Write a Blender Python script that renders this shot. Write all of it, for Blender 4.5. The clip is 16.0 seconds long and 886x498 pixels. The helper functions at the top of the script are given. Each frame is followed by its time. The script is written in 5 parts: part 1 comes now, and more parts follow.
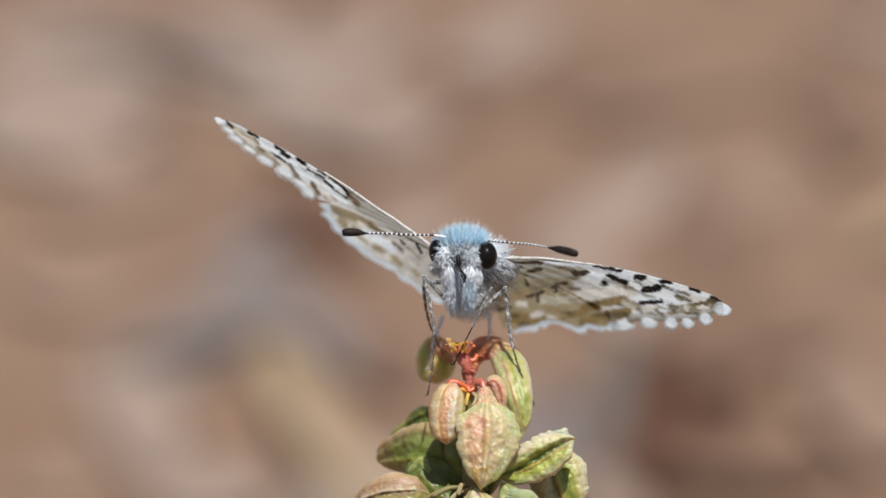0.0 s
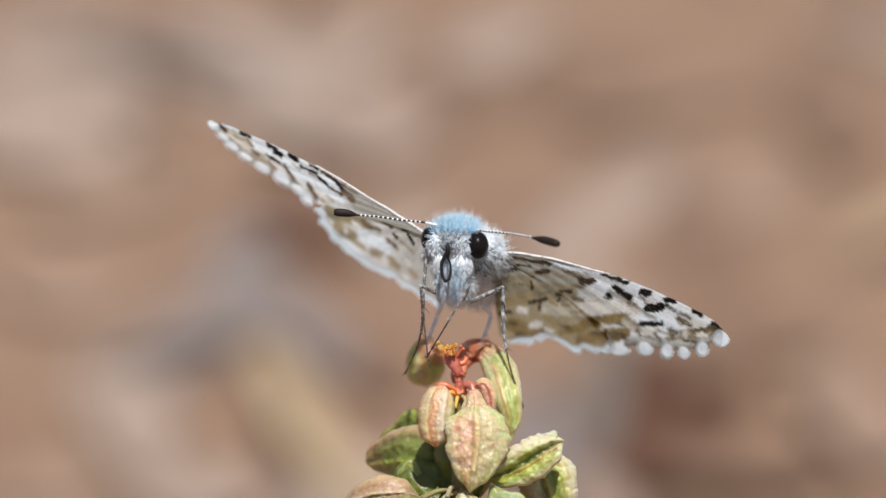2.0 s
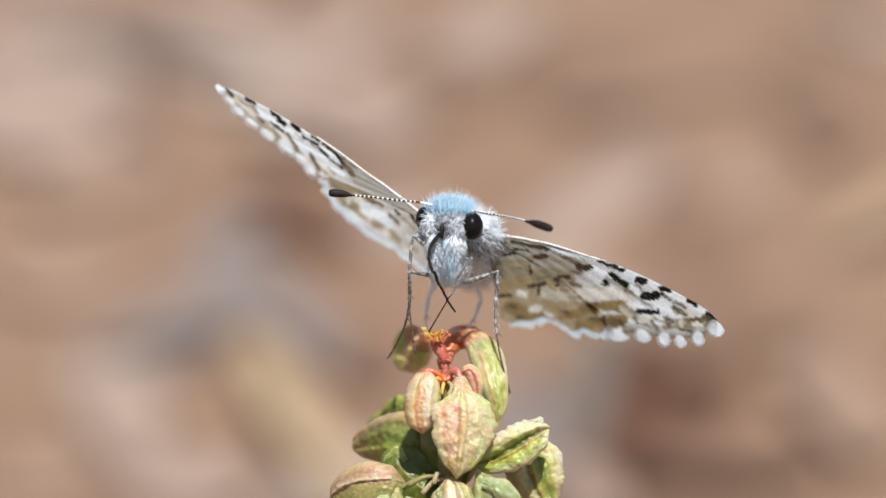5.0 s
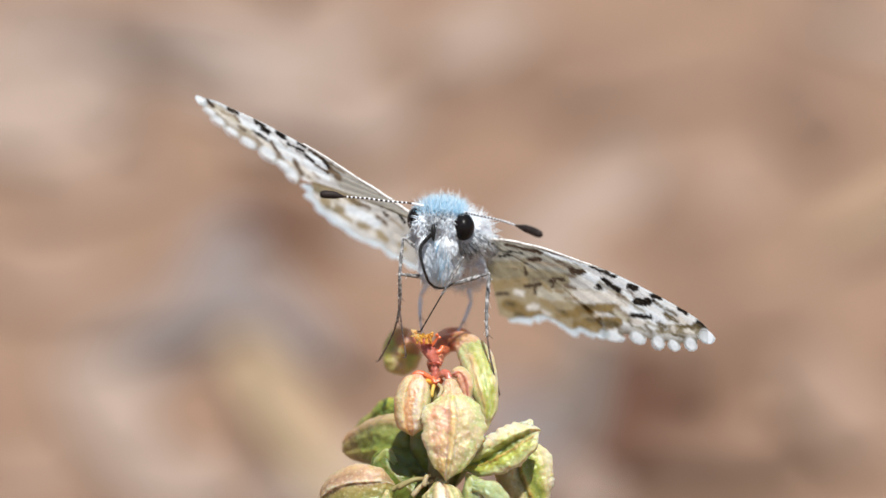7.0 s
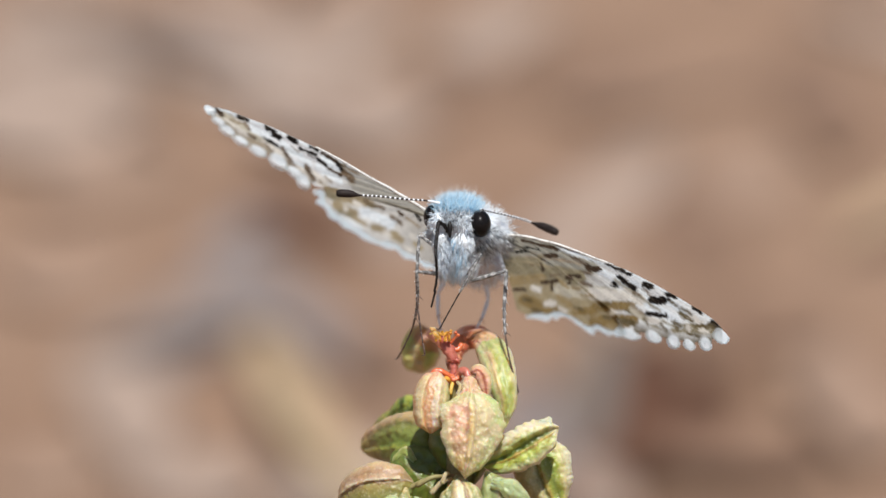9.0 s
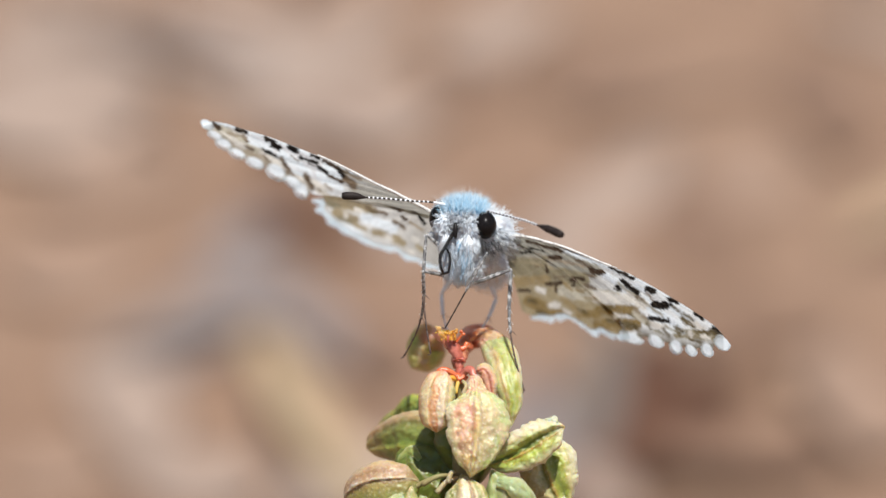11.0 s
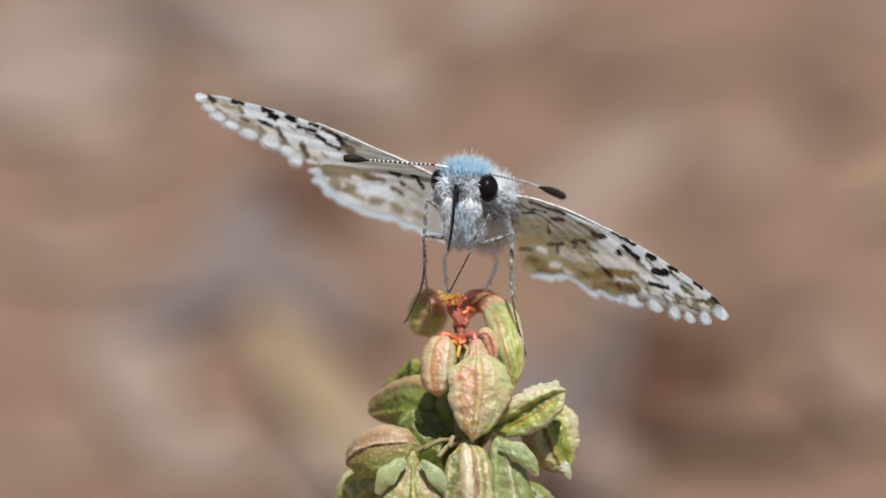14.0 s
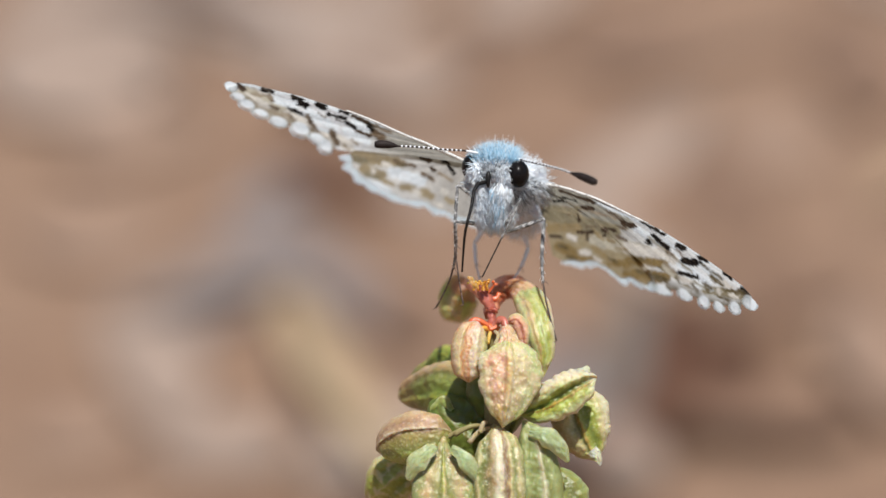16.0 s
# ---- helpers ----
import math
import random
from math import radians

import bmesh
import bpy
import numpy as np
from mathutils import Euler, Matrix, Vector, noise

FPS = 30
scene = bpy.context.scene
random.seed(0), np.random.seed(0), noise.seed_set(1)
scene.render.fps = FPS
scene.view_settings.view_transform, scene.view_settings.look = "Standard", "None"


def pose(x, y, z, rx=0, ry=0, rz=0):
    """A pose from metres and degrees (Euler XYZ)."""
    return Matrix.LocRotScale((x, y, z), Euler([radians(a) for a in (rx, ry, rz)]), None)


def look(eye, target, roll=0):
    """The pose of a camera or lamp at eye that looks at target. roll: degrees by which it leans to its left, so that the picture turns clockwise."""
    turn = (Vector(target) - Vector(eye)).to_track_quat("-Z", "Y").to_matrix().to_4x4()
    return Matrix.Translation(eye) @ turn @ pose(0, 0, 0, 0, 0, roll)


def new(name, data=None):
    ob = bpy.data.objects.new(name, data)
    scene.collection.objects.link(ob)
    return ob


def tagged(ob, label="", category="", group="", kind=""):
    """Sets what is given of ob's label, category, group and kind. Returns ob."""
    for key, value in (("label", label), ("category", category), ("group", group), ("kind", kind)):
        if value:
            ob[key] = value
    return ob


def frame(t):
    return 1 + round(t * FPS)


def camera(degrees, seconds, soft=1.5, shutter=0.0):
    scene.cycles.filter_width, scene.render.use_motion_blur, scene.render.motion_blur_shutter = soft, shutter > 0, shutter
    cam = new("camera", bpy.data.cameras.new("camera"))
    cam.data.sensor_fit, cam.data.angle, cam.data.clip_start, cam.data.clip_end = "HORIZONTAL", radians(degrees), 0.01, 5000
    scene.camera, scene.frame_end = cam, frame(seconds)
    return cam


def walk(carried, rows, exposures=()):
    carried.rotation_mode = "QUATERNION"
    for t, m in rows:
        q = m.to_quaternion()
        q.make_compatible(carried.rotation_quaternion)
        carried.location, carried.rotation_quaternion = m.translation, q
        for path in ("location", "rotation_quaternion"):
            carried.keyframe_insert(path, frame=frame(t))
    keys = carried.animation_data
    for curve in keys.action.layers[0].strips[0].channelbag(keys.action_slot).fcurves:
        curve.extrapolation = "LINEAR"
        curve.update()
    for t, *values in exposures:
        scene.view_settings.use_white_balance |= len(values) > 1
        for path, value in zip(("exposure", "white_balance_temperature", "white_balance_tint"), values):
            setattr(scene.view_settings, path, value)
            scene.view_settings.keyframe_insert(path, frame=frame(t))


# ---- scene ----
# ---------------------------------------------------------------- camera
U = 0.05 / 1568          # one model unit, about 0.032 mm
REACH = 0.19             # from the lens to the insect
TILT = 18.0              # how far the view slopes down
NODE = (0.0, 0.0, 0.30)  # the red node at the top of the seed head
VIEW = pose(*NODE, -TILT)  # x across, y along the view, z upwards in the view

cam = camera(2 * math.degrees(math.atan(0.025 / REACH)), 16.0)
cam.data.dof.use_dof = True
cam.data.dof.focus_distance = REACH - 0.0002
cam.data.dof.aperture_fstop = cam.data.lens * 0.001 / 0.0052
# seconds, millimetres across and up, degrees up and to the right
CAMERA_ROWS = [
    (0, -0.133, 0.298, 2.265, -0.412), (0.5, 0.091, 0.249, 2.222, -0.22), (1, 0.041, 0.274, 2.243, -0.263),
    (1.5, 0.05, 0.274, 2.243, -0.255), (2, 0.025, 0.34, 2.3, -0.277), (2.5, 0.191, 0.207, 2.186, -0.134),
    (3, 0.216, 0.149, 2.137, -0.113), (3.5, 0.091, 0.149, 2.137, -0.22), (6, 0.298, 0.099, 2.094, -0.042),
    (6.5, 0.274, 0.058, 2.059, -0.063), (7, 0.373, 0.174, 2.158, 0.022), (7.5, 0.232, 0.099, 2.094, -0.099),
    (8, 0.05, 0.174, 2.158, -0.255), (8.5, 0.108, 0.149, 2.137, -0.206), (11, 0.017, 0.124, 2.115, -0.284),
    (11.5, 0.091, 0.058, 2.059, -0.22), (12, -0.166, -0.008, 2.002, -0.44), (12.5, 0.141, -0.041, 1.973, -0.177),
    (13, -0.083, -0.108, 1.917, -0.369), (13.5, 0.158, -0.224, 1.817, -0.163), (14, -0.008, -0.398, 1.668, -0.305),
    (14.5, -0.315, -0.448, 1.625, -0.568), (15, -0.224, -0.497, 1.582, -0.49), (15.5, -0.622, -0.497, 1.582, -0.832),
    (16, -0.456, -0.605, 1.49, -0.689),
]
walk(cam, [(t, VIEW @ pose(x * 0.001, -REACH, z * 0.001) @ pose(0, 0, 0, 0, 0, -yaw) @ pose(0, 0, 0, 90 + up)) for t, x, z, up, yaw in CAMERA_ROWS],
     exposures=[(0, -0.12), (0.5, 0.08), (1, 0.0), (1.5, 0.07), (2, 0.06), (2.5, 0.15), (3, 0.1), (3.5, 0.1), (6, 0.31), (6.5, 0.29), (7, 0.33), (7.5, 0.25), (8, 0.25), (8.5, 0.09), (11, 0.24), (11.5, 0.24), (12, 0.19), (12.5, 0.28), (13, 0.0), (13.5, 0.11), (14, -0.15), (14.5, 0.02), (15, 0.07), (15.5, 0.09), (16, 0.05)])

# ---------------------------------------------------------------- light
SUN_TO = Vector((0.09, -0.43, 0.89)).normalized()
world = bpy.data.worlds.new("sky")
scene.world = world
world.use_nodes = True
wn = world.node_tree
sky = wn.nodes.new("ShaderNodeTexSky")
sky.sky_type, sky.sun_disc = "NISHITA", False
sky.sun_elevation = math.asin(SUN_TO.z)
sky.sun_rotation = math.atan2(SUN_TO.x, SUN_TO.y)
wn.nodes["Background"].inputs["Strength"].default_value = 0.072
wn.links.new(sky.outputs[0], wn.nodes["Background"].inputs["Color"])
sun_data = bpy.data.lights.new("sun", "SUN")
sun_data.energy, sun_data.angle, sun_data.color = 4.65, radians(0.53), (1.0, 0.985, 0.95)
sun = new("sun", sun_data)
sun.matrix_world = look(SUN_TO * 3, (0, 0, 0))


# ---------------------------------------------------------------- materials
def material(name):
    m = bpy.data.materials.new(name)
    m.use_nodes = True
    n = m.node_tree.nodes
    return m, n, m.node_tree.links, n["Principled BSDF"], n["Material Output"]


def noise_node(n, links, scale, detail=4.0, rough=0.6, coord="Object"):
    tc, tex = n.new("ShaderNodeTexCoord"), n.new("ShaderNodeTexNoise")
    tex.inputs["Scale"].default_value, tex.inputs["Detail"].default_value, tex.inputs["Roughness"].default_value = scale, detail, rough
    links.new(tc.outputs[coord], tex.inputs["Vector"])
    return tex


def ramp(n, links, source, stops):
    r = n.new("ShaderNodeValToRGB")
    while len(r.color_ramp.elements) < len(stops):
        r.color_ramp.elements.new(0.5)
    for e, (at, c) in zip(r.color_ramp.elements, stops):
        e.position, e.color = at, (*c, 1)
    links.new(source, r.inputs[0])
    return r


def mixed(n, links, a, b, factor):
    m = n.new("ShaderNodeMix")
    m.data_type = "RGBA"
    for value, i in ((factor, 0), (a, 6), (b, 7)):
        if isinstance(value, (int, float)):
            m.inputs[i].default_value = value
        elif isinstance(value, tuple):
            m.inputs[i].default_value = (*value, 1)
        else:
            links.new(value, m.inputs[i])
    return m.outputs[2]


def bumped(n, links, p, height, strength, distance):
    b = n.new("ShaderNodeBump")
    b.inputs["Strength"].default_value, b.inputs["Distance"].default_value = strength, distance
    links.new(height, b.inputs["Height"])
    links.new(b.outputs[0], p.inputs["Normal"])


def see_through(n, links, p, out, colour, share):
    t, mix = n.new("ShaderNodeBsdfTranslucent"), n.new("ShaderNodeMixShader")
    links.new(colour, t.inputs["Color"])
    mix.inputs[0].default_value = share
    links.new(p.outputs[0], mix.inputs[1])
    links.new(t.outputs[0], mix.inputs[2])
    links.new(mix.outputs[0], out.inputs["Surface"])


def fleshy(p, share):
    p.inputs["Subsurface Weight"].default_value = share
    p.inputs["Subsurface Radius"].default_value = (1.0, 0.62, 0.25)
    p.inputs["Subsurface Scale"].default_value = 0.0005


def speckled(name, dark, light, scale, rough=0.7, bump=0.3, depth=0.00004, fine=6.0, glow=0.0, gloss=0.3, thin=False, ends=(0.34, 0.66)):
    """A matt surface with large blotches and fine grain, in metres."""
    m, n, links, p, out = material(name)
    big, small = noise_node(n, links, scale), noise_node(n, links, scale * fine, 5.0)
    c1 = ramp(n, links, big.outputs[0], [(ends[0], dark), (ends[1], light)])
    c2 = ramp(n, links, small.outputs[0], [(0.3, tuple(v * 0.78 for v in dark)), (0.7, light)])
    c = mixed(n, links, c1.outputs[0], c2.outputs[0], 0.4)
    links.new(c, p.inputs["Base Color"])
    p.inputs["Roughness"].default_value = rough
    p.inputs["Specular IOR Level"].default_value = gloss
    bumped(n, links, p, small.outputs[0], bump, depth)
    if thin:
        see_through(n, links, p, out, c, glow)
    elif glow:
        fleshy(p, glow * 1.6)
    return m


def hairy(name, tones, rough=0.55, glow=0.15):
    """Hairs, each of its own tone."""
    m, n, links, p, out = material(name)
    geo = n.new("ShaderNodeNewGeometry")
    r = ramp(n, links, geo.outputs["Random Per Island"], [(i / max(1, len(tones) - 1), c) for i, c in enumerate(tones)])
    links.new(r.outputs[0], p.inputs["Base Color"])
    p.inputs["Roughness"].default_value = rough
    p.inputs["Specular IOR Level"].default_value = 0.15
    see_through(n, links, p, out, r.outputs[0], glow)
    return m


def pod_skin(name):
    """Thin fleshy pod skin: colours from the mesh, fine grain, and small glistening warts."""
    m, n, links, p, out = material(name)
    tc = n.new("ShaderNodeTexCoord")
    tint = n.new("ShaderNodeVertexColor")
    tint.layer_name = "tint"
    grain, fine = noise_node(n, links, 2200.0, 4.0), noise_node(n, links, 7000.0, 3.0)
    wart = n.new("ShaderNodeTexVoronoi")
    wart.inputs["Scale"].default_value = 4300.0
    links.new(tc.outputs["Object"], wart.inputs["Vector"])
    tone = ramp(n, links, grain.outputs[0], [(0.34, (0.84, 0.82, 0.75)), (0.62, (1.0, 1.0, 1.0))])
    mul = n.new("ShaderNodeMix")
    mul.data_type, mul.blend_type = "RGBA", "MULTIPLY"
    mul.inputs[0].default_value = 1.0
    links.new(tint.outputs["Color"], mul.inputs[6])
    links.new(tone.outputs[0], mul.inputs[7])
    pale = ramp(n, links, wart.outputs["Distance"], [(0.0, (1, 1, 1)), (0.15, (0.8, 0.8, 0.8)), (0.40, (0, 0, 0))])
    amount = n.new("ShaderNodeMath")
    amount.operation = "MULTIPLY"
    links.new(pale.outputs[0], amount.inputs[0])
    links.new(tint.outputs["Alpha"], amount.inputs[1])
    c = mixed(n, links, mul.outputs[2], (0.84, 0.74, 0.55), amount.outputs[0])
    links.new(c, p.inputs["Base Color"])
    p.inputs["Roughness"].default_value = 0.36
    p.inputs["Specular IOR Level"].default_value = 0.48
    height = n.new("ShaderNodeMath")
    height.operation = "MULTIPLY_ADD"
    height.inputs[1].default_value = 0.8
    links.new(amount.outputs[0], height.inputs[0])
    links.new(fine.outputs[0], height.inputs[2])
    bumped(n, links, p, height.outputs[0], 0.34, 0.0001)
    fleshy(p, 0.8)
    return m


def painted_wing(name):
    """Wing membrane: scale colours from the mesh, lit through by the sun, with fine rows of scales."""
    m, n, links, p, out = material(name)
    att = n.new("ShaderNodeVertexColor")
    att.layer_name = "scales"
    grain = noise_node(n, links, 9000.0, 3.0)
    g = ramp(n, links, grain.outputs[0], [(0.3, (0.8, 0.8, 0.8)), (0.7, (1.06, 1.06, 1.06))])
    mul = n.new("ShaderNodeMix")
    mul.data_type, mul.blend_type = "RGBA", "MULTIPLY"
    mul.inputs[0].default_value = 1.0
    links.new(att.outputs[0], mul.inputs[6])
    links.new(g.outputs[0], mul.inputs[7])
    c = mul.outputs[2]
    links.new(c, p.inputs["Base Color"])
    p.inputs["Roughness"].default_value = 0.65
    p.inputs["Specular IOR Level"].default_value = 0.2
    bumped(n, links, p, grain.outputs[0], 0.25, 0.00002)
    see_through(n, links, p, out, c, 0.86)
    return m


def soil():
    m, n, links, p, out = material("dry_soil")
    big, mid, fine = noise_node(n, links, 5.0, 3.0), noise_node(n, links, 24.0, 4.0), noise_node(n, links, 600.0, 5.0)
    c1 = ramp(n, links, big.outputs[0], [(0.3, (0.240, 0.141, 0.092)), (0.52, (0.284, 0.175, 0.116)), (0.72, (0.320, 0.205, 0.140))])
    c2 = ramp(n, links, mid.outputs[0], [(0.32, (0.203, 0.113, 0.070)), (0.7, (0.355, 0.229, 0.152))])
    c3 = ramp(n, links, fine.outputs[0], [(0.3, (0.171, 0.101, 0.069)), (0.7, (0.404, 0.280, 0.201))])
    c = mixed(n, links, mixed(n, links, c1.outputs[0], c2.outputs[0], 0.5), c3.outputs[0], 0.25)
    links.new(c, p.inputs["Base Color"])
    p.inputs["Roughness"].default_value = 0.95
    p.inputs["Specular IOR Level"].default_value = 0.1
    bumped(n, links, p, fine.outputs[0], 0.6, 0.002)
    return m


SOIL = soil()
WING = painted_wing("wing_scales")
EYE, _n, _l, _p, _o = material("compound_eye")
_e = noise_node(_n, _l, 7000.0, 2.0)
_l.new(ramp(_n, _l, _e.outputs[0], [(0.3, (0.006, 0.005, 0.005)), (0.7, (0.012, 0.010, 0.010))]).outputs[0], _p.inputs["Base Color"])
_p.inputs["Roughness"].default_value = 0.30
_p.inputs["Specular IOR Level"].default_value = 0.11
CUTICLE = speckled("grey_cuticle", (0.42, 0.43, 0.46), (0.66, 0.66, 0.68), 1500.0)
DARK_HORN = speckled("dark_horn", (0.012, 0.009, 0.008), (0.035, 0.025, 0.022), 3000.0, 0.6, 0.5, gloss=0.15)
BLACK_HORN = speckled("black_horn", (0.006, 0.005, 0.005), (0.016, 0.013, 0.012), 3000.0, 0.4, 0.2, gloss=0.25)
PALE_SCALE = speckled("pale_scale", (0.74, 0.76, 0.80), (0.88, 0.89, 0.91), 2500.0)
VEIN = speckled("vein_scales", (0.06, 0.048, 0.038), (0.82, 0.80, 0.76), 2400.0, 0.6, 0.5, ends=(0.36, 0.46))
LEG_SKIN = speckled("leg_scales", (0.012, 0.011, 0.011), (0.58, 0.57, 0.56), 3600.0, 0.6, 0.6, fine=2.4, ends=(0.48, 0.60))
TARSUS_SKIN = speckled("tarsus_scales", (0.05, 0.035, 0.03), (0.18, 0.12, 0.095), 2600.0, 0.55, 0.5, fine=3.0)
BLUE_HAIR = hairy("blue_hair", [(0.24, 0.50, 0.70), (0.36, 0.62, 0.80), (0.52, 0.74, 0.88), (0.84, 0.90, 0.94)], 0.5, 0.3)
GREY_HAIR = hairy("grey_white_hair", [(0.84, 0.90, 0.96), (0.93, 0.96, 0.98), (0.76, 0.85, 0.94), (0.95, 0.97, 0.98)], 0.6, 0.25)
WHITE_HAIR = hairy("white_hair", [(0.84, 0.91, 0.97), (0.95, 0.97, 0.98), (0.90, 0.94, 0.98)], 0.45, 0.3)
BEARD_HAIR = hairy("beard_hair", [(0.66, 0.81, 0.95), (0.90, 0.94, 0.98), (0.80, 0.89, 0.98), (0.94, 0.96, 0.98)], 0.65, 0.25)
BROW_HAIR = hairy("brow_hair", [(0.60, 0.68, 0.78), (0.92, 0.94, 0.96), (0.30, 0.33, 0.38), (0.90, 0.93, 0.96), (0.94, 0.95, 0.96)], 0.45, 0.2)
SILK = speckled("silky_white_scales", (0.82, 0.88, 0.95), (0.92, 0.95, 0.97), 1500.0, 0.5, 0.2)
BRISTLE = hairy("dark_bristle", [(0.02, 0.02, 0.03), (0.06, 0.07, 0.09)])
DARK_HAIR = hairy("dark_hair", [(0.015, 0.015, 0.02), (0.05, 0.06, 0.075), (0.16, 0.19, 0.23), (0.80, 0.86, 0.93)])
FRINGE = hairy("white_fringe", [(0.87, 0.94, 0.97), (0.93, 0.97, 0.98)], 0.7, 0.82)
POD = pod_skin("pod_skin")
RIM = speckled("pale_rim", (0.34, 0.28, 0.14), (0.56, 0.46, 0.30), 1800.0, 0.5, 0.4, glow=0.35)
RED_STALK = speckled("red_stalk_skin", (0.60, 0.085, 0.03), (0.76, 0.22, 0.09), 1500.0, 0.26, 0.4, glow=0.2, gloss=0.5)
BROWN_RED = speckled("brown_red_skin", (0.64, 0.18, 0.10), (0.76, 0.34, 0.20), 1500.0, 0.4, 0.4, glow=0.2)
ROSE_STALK = speckled("rose_stalk_skin", (0.34, 0.06, 0.04), (0.58, 0.20, 0.14), 1500.0, 0.26, 0.4, glow=0.2, gloss=0.5)
ORANGE_BIT = speckled("orange_petal", (0.62, 0.16, 0.02), (0.80, 0.42, 0.06), 1700.0, 0.35, 0.4, glow=0.3, gloss=0.5)
YELLOW_BIT = speckled("yellow_anther", (0.60, 0.32, 0.04), (0.74, 0.52, 0.14), 2200.0, 0.4, 0.4, glow=0.2)
STEM_SKIN = speckled("stem_skin", (0.22, 0.13, 0.06), (0.32, 0.30, 0.12), 900.0, 0.5, 0.4)
STONE_MATS = {}
for _tone, _dark, _light in (
        ("grey", (0.223, 0.169, 0.135), (0.284, 0.219, 0.183)), ("pale", (0.284, 0.184, 0.130), (0.355, 0.234, 0.164)), ("rust", (0.081, 0.033, 0.017), (0.120, 0.055, 0.031)),
        ("slate", (0.137, 0.114, 0.097), (0.193, 0.164, 0.140)), ("tan", (0.426, 0.308, 0.179), (0.507, 0.373, 0.227)), ("light", (0.315, 0.224, 0.172), (0.396, 0.294, 0.232)),
        ("brown", (0.183, 0.107, 0.069), (0.239, 0.144, 0.095)), ("chalk", (0.340, 0.254, 0.203), (0.416, 0.323, 0.265)), ("lilac", (0.203, 0.164, 0.150), (0.274, 0.224, 0.203))):
    STONE_MATS[_tone] = speckled(_tone + "_stone", _dark, _light, 60.0, 0.9, 0.5, 0.001)


# ---------------------------------------------------------------- mesh helpers
def mesh_part(name, verts, faces, mat, parent=None, smooth=True, label="", unit=U):
    me = bpy.data.meshes.new(name)
    me.from_pydata([tuple(float(c) * unit for c in v) for v in verts], [], [tuple(int(i) for i in f) for f in faces])
    me.materials.append(mat)
    if smooth:
        me.shade_smooth()
    me.update()
    ob = new(name, me)
    if parent is not None:
        ob.parent = parent
    if label:
        tagged(ob, label)
    return ob


def grid_faces(nu, nv, wrap=False, start=0):
    return [(start + i * nv + j, start + i * nv + (j + 1) % nv, start + (i + 1) * nv + (j + 1) % nv, start + (i + 1) * nv + j)
            for i in range(nu - 1) for j in range(nv if wrap else nv - 1)]


def wobble(v, size, amount):
    return amount * noise.fractal(Vector(v) / size, 0.9, 2.0, 3)


def ball(radii, centre=(0, 0, 0), nu=20, nv=28, lumps=0.0, size=20.0):
    verts, faces = [], []
    for i in range(nu):
        th = math.pi * (i + 0.02) / (nu - 1 + 0.04)
        for j in range(nv):
            ph = 2 * math.pi * j / nv
            d = Vector((math.sin(th) * math.cos(ph), math.sin(th) * math.sin(ph), math.cos(th)))
            p = Vector((d.x * radii[0], d.y * radii[1], d.z * radii[2]))
            if lumps:
                p += d * wobble(p + Vector(centre), size, lumps)
            verts.append(p + Vector(centre))
    return verts, grid_faces(nu, nv, True)


def tube(points, radii, sides=8, ends=True):
    pts = [Vector(p) for p in points]
    verts, faces, side = [], [], Vector((0.3, 1, 0.2)).normalized()
    for i, p in enumerate(pts):
        d = (pts[min(i + 1, len(pts) - 1)] - pts[max(i - 1, 0)]).normalized()
        a = (side - d * side.dot(d)).normalized()
        b = d.cross(a)
        side = a
        r = radii[i] if isinstance(radii, (list, tuple)) else radii
        verts += [p + (a * math.cos(2 * math.pi * k / sides) + b * math.sin(2 * math.pi * k / sides)) * r for k in range(sides)]
    faces = grid_faces(len(pts), sides, True)
    if ends:
        faces += [tuple(range(sides))[::-1], tuple(range(len(verts) - sides, len(verts)))]
    return verts, faces


def joined(*shapes):
    verts, faces = [], []
    for v, f in shapes:
        k = len(verts)
        verts += list(v)
        faces += [tuple(i + k for i in q) for q in f]
    return verts, faces


def smooth_line(points, steps=6):
    """A Catmull-Rom line through points."""
    p = [Vector(q) for q in points]
    p = [p[0] * 2 - p[1], *p, p[-1] * 2 - p[-2]]
    out = []
    for i in range(1, len(p) - 2):
        for k in range(steps):
            t = k / steps
            out.append(0.5 * (2 * p[i] + (p[i + 1] - p[i - 1]) * t + (2 * p[i - 1] - 5 * p[i] + 4 * p[i + 1] - p[i + 2]) * t * t + (3 * p[i] - p[i - 1] - 3 * p[i + 1] + p[i + 2]) * t ** 3))
    return out + [p[-2]]


